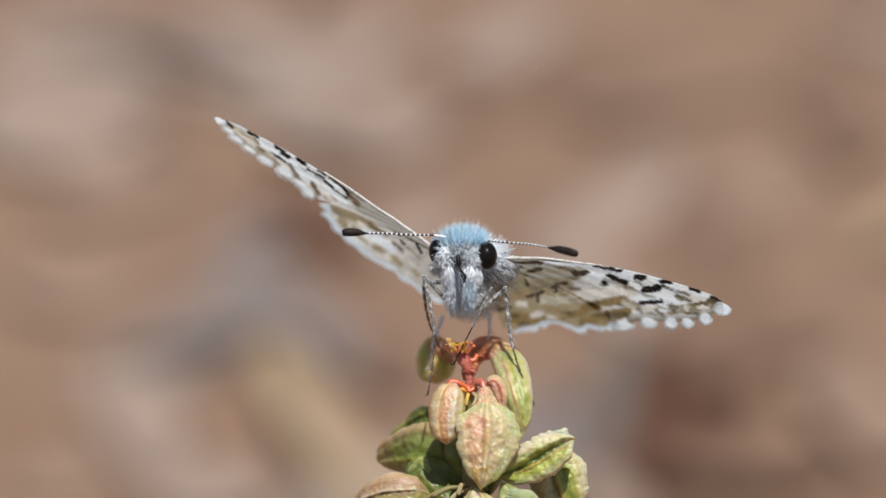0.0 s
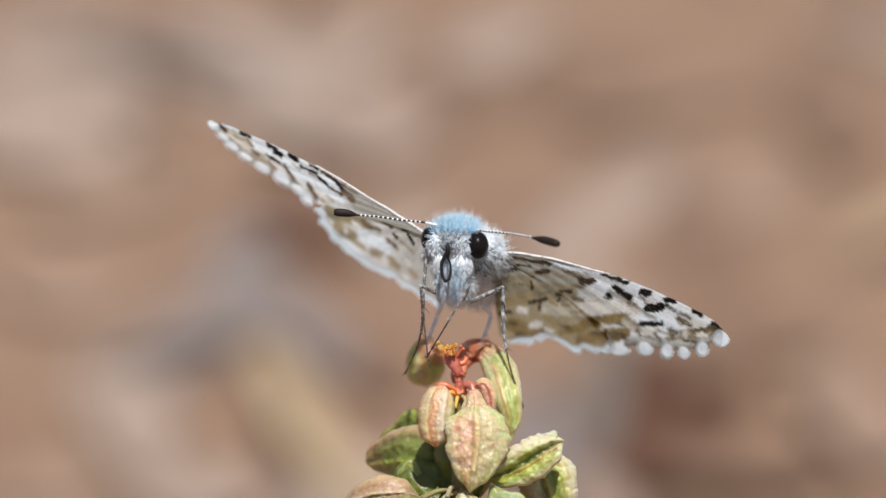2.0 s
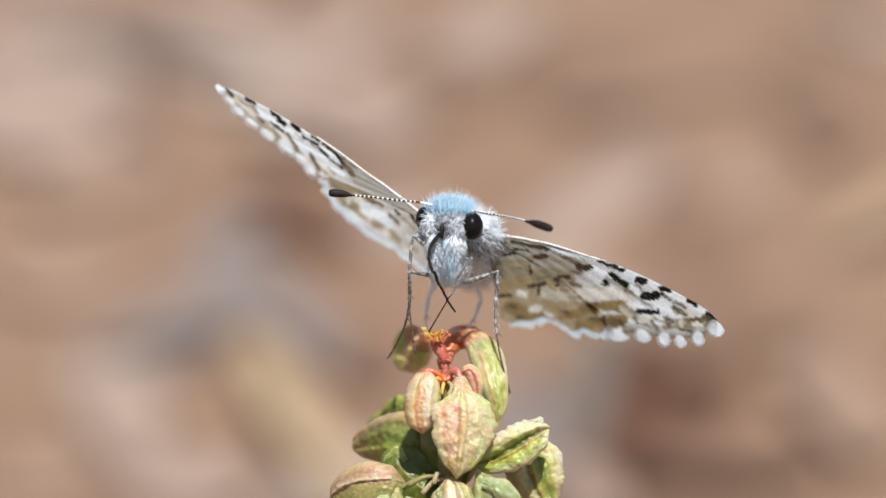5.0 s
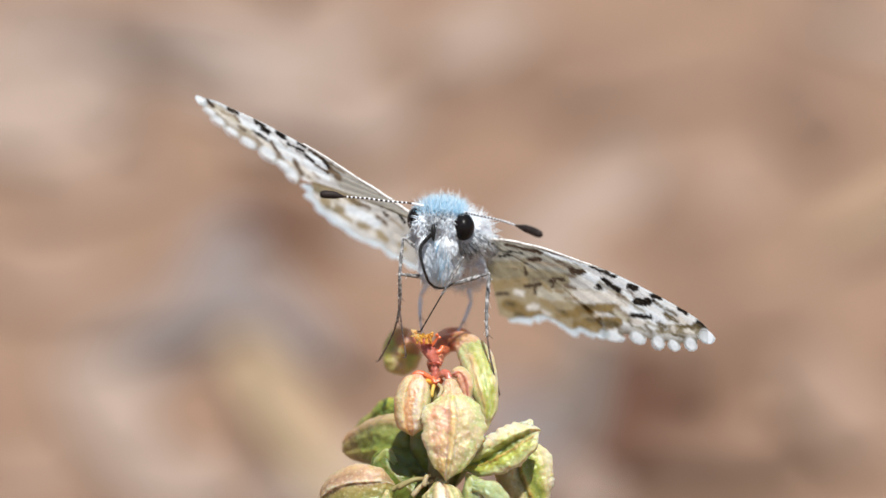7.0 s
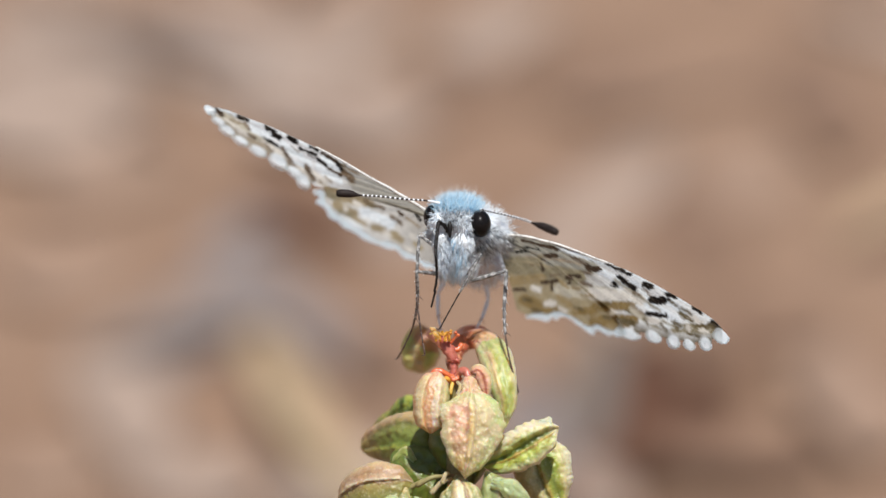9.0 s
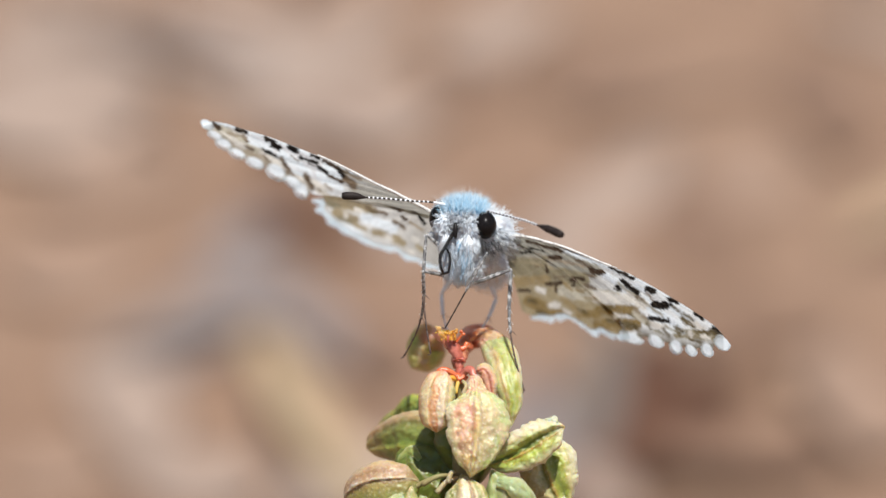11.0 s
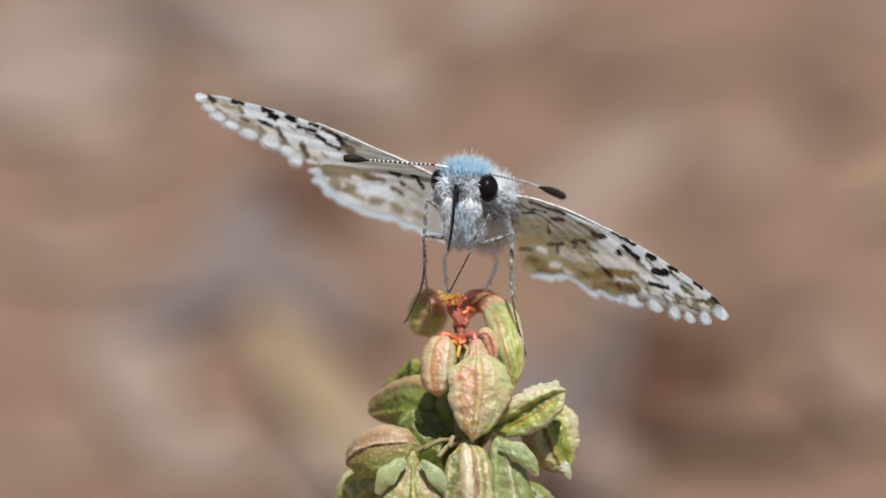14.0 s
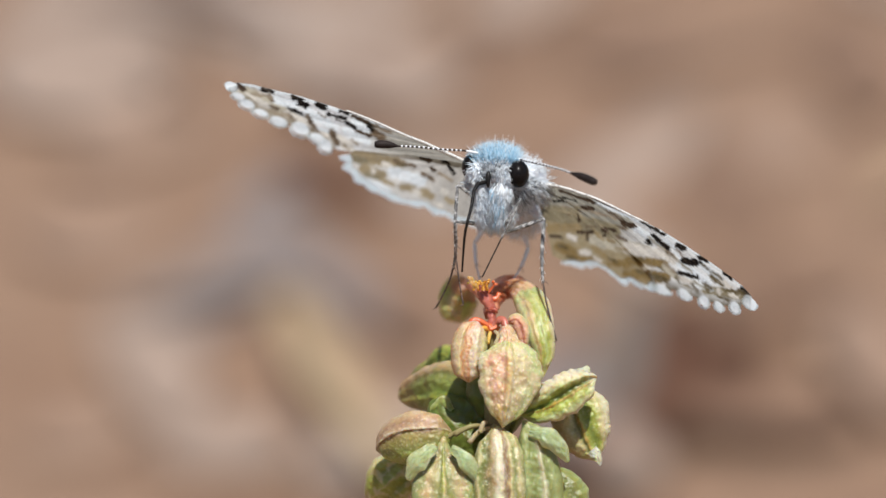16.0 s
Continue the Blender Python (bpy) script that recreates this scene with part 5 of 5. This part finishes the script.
# ---- legs: hip, knee and foot as they stand when the insect has settled
LEGS = {  # hip and knee in the insect's space, foot in the plant's space by time (seconds, across, along, up)
    "front_left": ((-30, 14, -42), (-64, 0, -19), 3.1, [(0, -48, 190, 60), (0.5, 0, -12, 38), (1.0, -53, 0, 34), (1.5, -51, 0, 42), (2.5, -52, 0, 40), (16, -50, 0, 38)], 1.0),
    "mid_left": ((-18, 34, -88), (-69, -35, -84), 3.2, [(0, -74, 6, -12), (0.5, -78, 6, -10), (1.0, -88, 70, 18), (1.5, -92, 95, 26), (2.5, -102, 108, 34), (16, -100, 108, 33)], -1.7),
    "front_right": ((16, 4, -96), (48, -26, -44), 2.5, [(0, -28, -12, 41), (1.5, -58, -12, 44), (2.5, -54, -12, 74), (3.5, -39, -12, 70), (6, -26, -12, 84), (11, -25, -12, 84), (16, -16, -12, 87)], 0.0),
    "mid_right": ((26, 34, -100), (90, 20, -78), 3.5, [(0, 114, 2, -30), (16, 115, 2, -26)], 1.5),
    "hind_left": ((-22, 200, -96), (-34, 210, -116), 3.8, [(0, -92, 150, -66), (3.5, -92, 150, -64), (6, -22, 190, 74), (16, -18, 190, 76)], 0.4),
    "hind_right": ((56, 200, -104), (64, 210, -124), 3.8, [(0, 30, 190, 70), (16, 34, 190, 76)], -0.4),
}
BODY_ROWS = [  # seconds, across and up from the node, lean, turn
    (0, -12.6, 230.0, -3.69, 6.0), (0.5, -9.8, 237.7, -4.06, 5.0), (1, -9.5, 245.3, -2.06, 2.5), (1.5, -11.8, 249.8, -1.41, 1.0),
    (2, -9.9, 254.9, -1.26, 0.5), (2.5, -7.0, 264.7, -0.36, 0.0), (3, -4.0, 266.8, -0.26, 0.0), (3.5, -4.0, 266.5, -0.56, 0.0),
    (6, 9.0, 265.5, 0.54, 0.0), (6.5, 9.0, 267.4, 0.44, 0.0), (7, 7.0, 268.3, 0.34, 0.0), (7.5, 7.0, 270.0, 0.04, 0.0),
    (8, 4.0, 267.9, -0.16, 0.0), (8.5, 3.0, 269.8, -0.26, 0.0), (11, 3.0, 264.9, -0.06, 0.0), (11.5, 2.0, 266.9, -0.06, 0.0),
    (12, 2.0, 265.9, -0.06, 0.0), (12.5, 2.0, 267.0, 0.0, 0.0), (13, 3.0, 266.0, 0.0, 0.0), (13.5, 3.0, 268.0, 0.0, 0.0),
    (14, 3.0, 268.0, 0.0, 0.0), (14.5, 2.0, 268.0, 0.0, 0.0), (15, 3.0, 268.0, 0.0, 0.0), (15.5, 4.0, 268.0, 0.0, 0.0),
    (16, 4.0, 268.0, 0.0, 0.0),
]


EARLY_KNEES = {"mid_left": [(0, -76, 4, -31), (0.5, -70, 4, -34), (1.0, -69, -33, -78)]}   # a leg drawn up until it settles


def body_pose(row):
    t, x, z, lean, turn = row
    return pose(x * U, 0, z * U, 0, lean, 0) @ pose(0, 0, 0, 0, 0, turn)


def settled(point):
    return (body_pose(BODY_ROWS[-1]) @ (Vector(point) * U)) / U


def make_leg(name):
    hip, knee, thick, feet, bow = LEGS[name]
    rng = random.Random(len(name) * 7)
    back = body_pose(BODY_ROWS[-1]).inverted()
    foot = (back @ (Vector(feet[-1][1:]) * U)) / U
    upper, lower = (Vector(knee) - Vector(hip)).length, (foot - Vector(knee)).length
    pts = [Vector((0, 0, upper * s)) for s in np.linspace(-0.05, 1, 9)]
    v, f = tube(pts, [thick * q for q in (0.7, 1.0, 1.15, 1.2, 1.15, 1.05, 0.95, 0.8, 0.65)], 10)
    skin = PALE_SCALE if name.startswith("hind") else LEG_SKIN
    femur = bf("femur", (v, f), skin, "pale grey-scaled upper leg")
    r = [Vector((math.cos(k * 2.4) * thick, math.sin(k * 2.4) * thick, upper * rng.uniform(0.05, 0.95))) for k in range(14)]
    mesh_part("leg_hair", *hairs(r, [Vector((q.x, q.y, 5.0)) for q in r], 6, 0.4, rng), GREY_HAIR, femur)
    cut = 0.52
    sway = lambda s: Vector((bow * 9 * math.sin(math.pi * s), 0, 0))
    pts = [Vector((0, 0, lower * s)) + sway(s) for s in np.linspace(0, cut, 10)]
    v, f = tube(pts, [thick * q for q in (0.55, 0.9, 1.0, 1.0, 0.95, 0.9, 0.85, 0.8, 0.8, 0.7)], 10)
    tibia = bf("tibia", (v, f), skin, "slender lower leg")
    r = [sway(cut * k / 46) + Vector((math.cos(k * 2.4) * thick, math.sin(k * 2.4) * thick, lower * cut * k / 46)) for k in range(0, 46, 2)]
    mesh_part("leg_hair", *hairs(r, [Vector((math.cos(k * 2.4), math.sin(k * 2.4), 2.6)) for k in range(0, 46, 2)], 10 if name == "mid_right" else 5, 0.35, rng), WHITE_HAIR if name == "mid_right" else GREY_HAIR, tibia)
    if bow:
        v, f = joined(*[tube([sway(cut) + Vector((0, 0, lower * cut * 0.95)), sway(cut) + Vector((4 * s - 2, -4, lower * cut * 0.95 + 6)), sway(cut) + Vector((7 * s - 3, -5, lower * cut * 0.95 + 11))], [0.9, 0.6, 0.25], 6) for s in (-1, 1)])
        mesh_part("spur", v, f, TARSUS_SKIN, tibia, label="fine leg spurs")
    shapes = []
    for k in range(5):   # foot joints
        a, b = cut + (1 - cut) * k / 5, cut + (1 - cut) * (k + 1) / 5
        shapes.append(tube([Vector((0, 0, lower * s)) + sway(s) for s in np.linspace(a, b, 5)], [thick * q for q in (0.42, 0.5, 0.52, 0.56, 0.44)], 8))
    shapes.append(tube([Vector((0, 0, lower)), Vector((3, -2, lower + 2)), Vector((6, -3, lower + 1))], [1.2, 1.0, 0.3], 6))
    mesh_part("tarsus", *joined(*shapes), PALE_SCALE if name.startswith("hind") else TARSUS_SKIN if bow else BLACK_HORN, tibia, label="dark jointed foot")
    return femur, tibia, upper, lower


LEG_PARTS = {name: make_leg(name) for name in LEGS}

# ---- proboscis: short stiff links, each keyed
LINKS, LINK = 12, 17.0
TONGUE_ROOT = Vector((-14, -14, -14))
TONGUE = [  # seconds, then places across and up in the insect's space, from root to tip
    (0, [(-10, -30), (-8, -46), (-6, -30)]),
    (1.5, [(-10, -30), (-8, -46), (-6, -30)]),
    (2.0, [(-14, -17), (-22, -34), (-19, -62), (-9, -62), (-6, -34), (-13, -17)]),
    (2.5, [(-33, 0), (-40, -40), (-43, -110), (-47, -188)]),
    (3.0, [(-38, -17), (-40, -136), (-37, -195)]),
    (3.5, [(-30, -19), (-22, -69), (-10, -104), (2, -126)]),
    (6, [(-28, -43), (-36, -73), (-13, -118), (24, -165)]),
    (6.5, [(-20, -31), (-34, -91), (-17, -113), (42, -113)]),
    (7, [(-32, -37), (-29, -67), (-15, -102), (8, -109), (25, -100)]),
    (7.5, [(-29, -21), (-21, -80), (-4, -114), (13, -108)]),
    (8, [(-31, -13), (-20, -71), (0, -105), (25, -112)]),
    (8.5, [(-31, 7), (-34, -92), (-43, -157)]),
    (11, [(-28, -40), (-37, -57), (-33, -85), (-23, -85), (-19, -57), (-26, -40)]),
    (11.5, [(-33, -10), (-29, -80), (-9, -106)]),
    (12, [(-30, -27), (-30, -72), (-20, -92)]),
    (12.5, [(-29, -7), (-32, -52), (-28, -112), (-10, -167)]),
    (13, [(-35, -3), (-38, -60), (-30, -80), (-19, -69)]),
    (13.5, [(-32, -15), (-32, -75), (-2, -100)]),
    (14, [(-12, 4), (-18, -66), (-26, -110)]),
    (14.5, [(-7, 3), (-15, -52), (-25, -112)]),
    (15, [(-16, 4), (-28, -70), (-42, -94)]),
    (15.5, [(-41, -28), (-45, -78), (-41, -118), (-27, -128)]),
    (16, [(-32, -22), (-40, -62), (-50, -102), (-54, -142), (-56, -172)]),
]


def make_tongue():
    parts = []
    for k in range(LINKS):
        r0, r1 = 3.7 - 0.17 * k, 3.7 - 0.17 * (k + 1)
        pts = [Vector((0, 0, LINK * s)) for s in (-0.06, 0.0, 0.25, 0.5, 0.75, 1.0, 1.06)]
        v, f = tube(pts, [r0 * 0.6, r0, r0, (r0 + r1) / 2, r1, r1, r1 * 0.6], 9)
        parts.append(bf("proboscis", (v, f), BLACK_HORN, "black curved feeding tube"))
    return parts


TONGUE_PARTS = make_tongue()


def aimed(start, end, side=Vector((0, 1, 0))):
    """A pose in metres at start whose z points to end."""
    z = (Vector(end) - Vector(start)).normalized()
    y = (side - z * side.dot(z)).normalized()
    m = Matrix((y.cross(z), y, z)).transposed().to_4x4()
    return Matrix.Translation(Vector(start) * U) @ m


def tongue_links(points):
    """The joints of the links along a line, root first; spare length goes towards the viewer and back."""
    flat = [Vector((TONGUE_ROOT.x, 0, TONGUE_ROOT.z))] + [Vector((x, 0, z)) for x, z in points]
    line = smooth_line(flat, 12)
    run = [0.0]
    for a, b in zip(line, line[1:]):
        run.append(run[-1] + (b - a).length)
    joints, depth = [TONGUE_ROOT.copy()], TONGUE_ROOT.y
    for k in range(1, LINKS + 1):
        s = run[-1] * k / LINKS
        x = float(np.interp(s, run, [p.x for p in line]))
        z = float(np.interp(s, run, [p.z for p in line]))
        step = Vector((x - joints[-1].x, 0, z - joints[-1].z))
        if step.length > LINK:
            step = step.normalized() * LINK
        spare = math.sqrt(max(0.0, LINK * LINK - step.length_squared))
        step.y = -spare if k <= LINKS // 2 else spare
        joints.append(joints[-1] + step)
    return joints


# seconds, place of the root in the insect's space, turn of the wing
FORE_LEFT_ROWS = [
    (0, -47, 60, 23, -164.04, -34.43, 162.76), (0.5, -47, 60, 23, -161.92, -33.31, 162.55), (1, -47, 60, 23, -160.19, -33.77, 159.91),
    (1.5, -47, 60, 23, -160.08, -29.26, 162.68), (2, -47, 60, 23, -158.93, -28.12, 162.79), (2.5, -47, 60, 23, -156.46, -25.98, 161.82),
    (3, -47, 60, 23, -155.57, -27.77, 160.24), (3.5, -47, 60, 23, -154.94, -28.47, 159.52), (6, -47, 60, 23, -160.33, -32.35, 162.14),
    (6.5, -47, 60, 23, -159.85, -29.47, 163.1), (7, -47, 60, 23, -160.46, -27.95, 164.79), (7.5, -47, 60, 23, -160.41, -26.53, 165.67),
    (8, -47, 60, 23, -160.73, -25.98, 165.56), (8.5, -47, 60, 23, -160.13, -25.71, 165.53), (11, -47, 60, 23, -160.72, -21.7, 168.71),
    (11.5, -47, 60, 23, -160.1, -20.52, 168.86), (12, -47, 60, 23, -160.69, -20.11, 169.39), (12.5, -47, 60, 23, -160.3, -19.91, 170.21),
    (13, -47, 60, 23, -161.07, -20.03, 170.59), (13.5, -47, 60, 23, -160.95, -19.64, 171.8), (14, -47, 60, 23, -161.3, -18.91, 171.79),
    (14.5, -47, 60, 23, -160.99, -18.88, 171.21), (15, -47, 60, 23, -161.01, -18.57, 171.73), (15.5, -47, 60, 23, -161.14, -18.52, 171.99),
    (16, -47, 60, 23, -161.91, -18.26, 172.46),
]
HIND_LEFT_ROWS = [
    (0, -44.1, 70.2, 21.3, -162.03, -36.6, 163.6), (0.5, -47.0, 70.9, 22.2, -158.03, -36.02, 163.12), (1, -48.1, 71.7, 24.6, -156.61, -36.17, 160.7),
    (1.5, -51.4, 72.3, 25.4, -156.97, -31.47, 163.26), (2, -53.9, 72.7, 26.9, -155.72, -30.18, 162.91), (2.5, -54.8, 72.9, 22.3, -154.19, -28.73, 162.88),
    (3, -54.5, 72.4, 24.7, -153.36, -30.23, 161.58), (3.5, -51.5, 71.4, 25.1, -153.28, -30.57, 161.63), (6, -38.7, 70.3, 22.5, -161.72, -32.83, 167.12),
    (6.5, -40.3, 69.3, 21.4, -161.55, -29.95, 168.0), (7, -42.6, 68.3, 24.4, -161.37, -28.0, 168.18), (7.5, -42.7, 67.4, 24.8, -161.37, -26.31, 168.75),
    (8, -43.6, 66.3, 24.1, -161.43, -26.1, 168.54), (8.5, -43.1, 65.3, 26.4, -160.84, -25.38, 168.59), (11, -42.6, 63.9, 21.6, -162.92, -21.1, 171.75),
    (11.5, -42.4, 63.1, 19.9, -162.82, -19.98, 172.34), (12, -43.1, 62.4, 21.8, -162.12, -19.81, 171.76), (12.5, -44.7, 61.8, 22.6, -161.46, -19.58, 172.03),
    (13, -45.8, 61.4, 22.1, -161.75, -20.03, 171.91), (13.5, -46.7, 61.0, 21.4, -161.44, -19.69, 172.24), (14, -46.3, 60.9, 22.0, -161.78, -18.88, 172.4),
    (14.5, -46.4, 60.7, 23.4, -161.45, -18.7, 172.08), (15, -46.8, 60.4, 24.1, -161.49, -18.17, 172.24), (15.5, -46.4, 60.1, 24.5, -161.54, -18.01, 172.25),
    (16, -47.0, 60.0, 23.0, -161.91, -18.26, 172.46),
]
FORE_RIGHT_ROWS = [
    (0, 34, 60, -15, -20.5, 12.48, -15.06), (0.5, 42, 60, -15.5, -21.78, 16.06, -15.32), (1, 52, 60, -16, -24.1, 16.59, -14.57),
    (1.5, 57.5, 60, -16.5, -24.9, 17.28, -12.57), (2, 61.4, 60, -17, -26.91, 19.12, -10.85), (2.5, 66.1, 60, -17.5, -28.16, 20.34, -11.64),
    (3, 66.8, 60, -18, -28.39, 21.11, -11.95), (3.5, 67.8, 60.1, -22, -28.19, 20.85, -11.35), (6, 67.2, 60.1, -20.2, -24.97, 19.14, -13.31),
    (6.5, 68.8, 60, -21.9, -24.52, 20.21, -13.79), (7, 71.4, 60, -23.7, -23.99, 20.7, -13.82), (7.5, 71.3, 60, -25.7, -23.92, 21.02, -13.96),
    (8, 68.9, 60.1, -25.4, -23.97, 20.62, -14.14), (8.5, 71.7, 60.1, -22.7, -24.21, 21.61, -14.45), (11, 70, 60.1, -18.7, -24.87, 23.85, -15.73),
    (11.5, 74.5, 60.1, -15.6, -24.85, 25.23, -15.78), (12, 71.9, 60.2, -17.3, -24.7, 25.02, -15.92), (12.5, 70.8, 60.2, -15, -24.64, 25.16, -15.67),
    (13, 69.4, 60.2, -13.2, -24.35, 25.41, -15.72), (13.5, 70.1, 60.2, -20.3, -24.26, 25.06, -15.34), (14, 72.7, 60.1, -13.4, -24.05, 26.41, -15.57),
    (14.5, 71.4, 60.1, -17.1, -24.1, 26.09, -16.09), (15, 71.7, 60, -16, -23.68, 26.5, -15.49), (15.5, 69.3, 60, -18.3, -23.66, 26.6, -15.85),
    (16, 71, 60, -18, -23.39, 26.94, -15.45),
]
HIND_RIGHT_ROWS = FORE_RIGHT_ROWS   # the two overlapping wings of this side move as one


def motions():
    walk(butterfly, [(row[0], VIEW @ body_pose(row)) for row in BODY_ROWS])
    for rows, wing in ((FORE_LEFT_ROWS, fore_left), (HIND_LEFT_ROWS, hind_left), (FORE_RIGHT_ROWS, fore_right), (HIND_RIGHT_ROWS, hind_right)):
        walk(wing, [(t, pose(x * U, y * U, z * U, rx, ry, rz)) for t, x, y, z, rx, ry, rz in rows])
    for name, (femur, tibia, upper, lower) in LEG_PARTS.items():
        hip, knee, _, feet, _ = LEGS[name]
        hip, knee = Vector(hip), Vector(knee)
        upper_rows, lower_rows = [], []
        for row in BODY_ROWS:
            t = row[0]
            at = Vector([float(np.interp(t, [f[0] for f in feet], [f[k] for f in feet])) for k in (1, 2, 3)])
            foot = (body_pose(row).inverted() @ (at * U)) / U
            reach = foot - hip
            d = min(max(reach.length, abs(upper - lower) + 1), upper + lower - 0.5)
            way = reach.normalized()
            along = (upper * upper - lower * lower + d * d) / (2 * d)
            high = math.sqrt(max(0.0, upper * upper - along * along))
            drawn = EARLY_KNEES.get(name, []) + [(2.0, *knee)]
            out = Vector([float(np.interp(t, [q[0] for q in drawn], [q[i] for q in drawn])) for i in (1, 2, 3)]) - hip
            out = (out - way * out.dot(way)).normalized()
            k = hip + way * along + out * high
            upper_rows.append((t, aimed(hip, k)))
            lower_rows.append((t, aimed(k, foot)))
        walk(femur, upper_rows)
        walk(tibia, lower_rows)
    root = pose(42 * U, 8 * U, 28 * U)   # the antenna lifts and sinks about its root
    walk(antenna_right, [(t, root @ pose(0, 0, 0, 0, -lift, 0) @ root.inverted()) for t, lift in ((0, 5.5), (1, 6), (2, 7.5), (3.5, 8.5), (6, 3.4), (7, 2.4), (8.5, 1.5), (11, 0.5), (14, 1.2), (16, 1.2))])
    root = pose(-28 * U, 2 * U, 38 * U)
    walk(antenna_left, [(t, root @ pose(0, 0, 0, 0, lift, 0) @ root.inverted()) for t, lift in ((0, 1), (1, 2), (2, 3.5), (3, 4), (3.5, 3), (6, 1.5), (7, 1.2), (8.5, 1), (11, 0), (16, 0))])
    joints = [(t, tongue_links(points)) for t, points in TONGUE]
    for k, link in enumerate(TONGUE_PARTS):
        walk(link, [(t, aimed(j[k], j[k + 1], Vector((1, 0.3, 0)))) for t, j in joints])


motions()
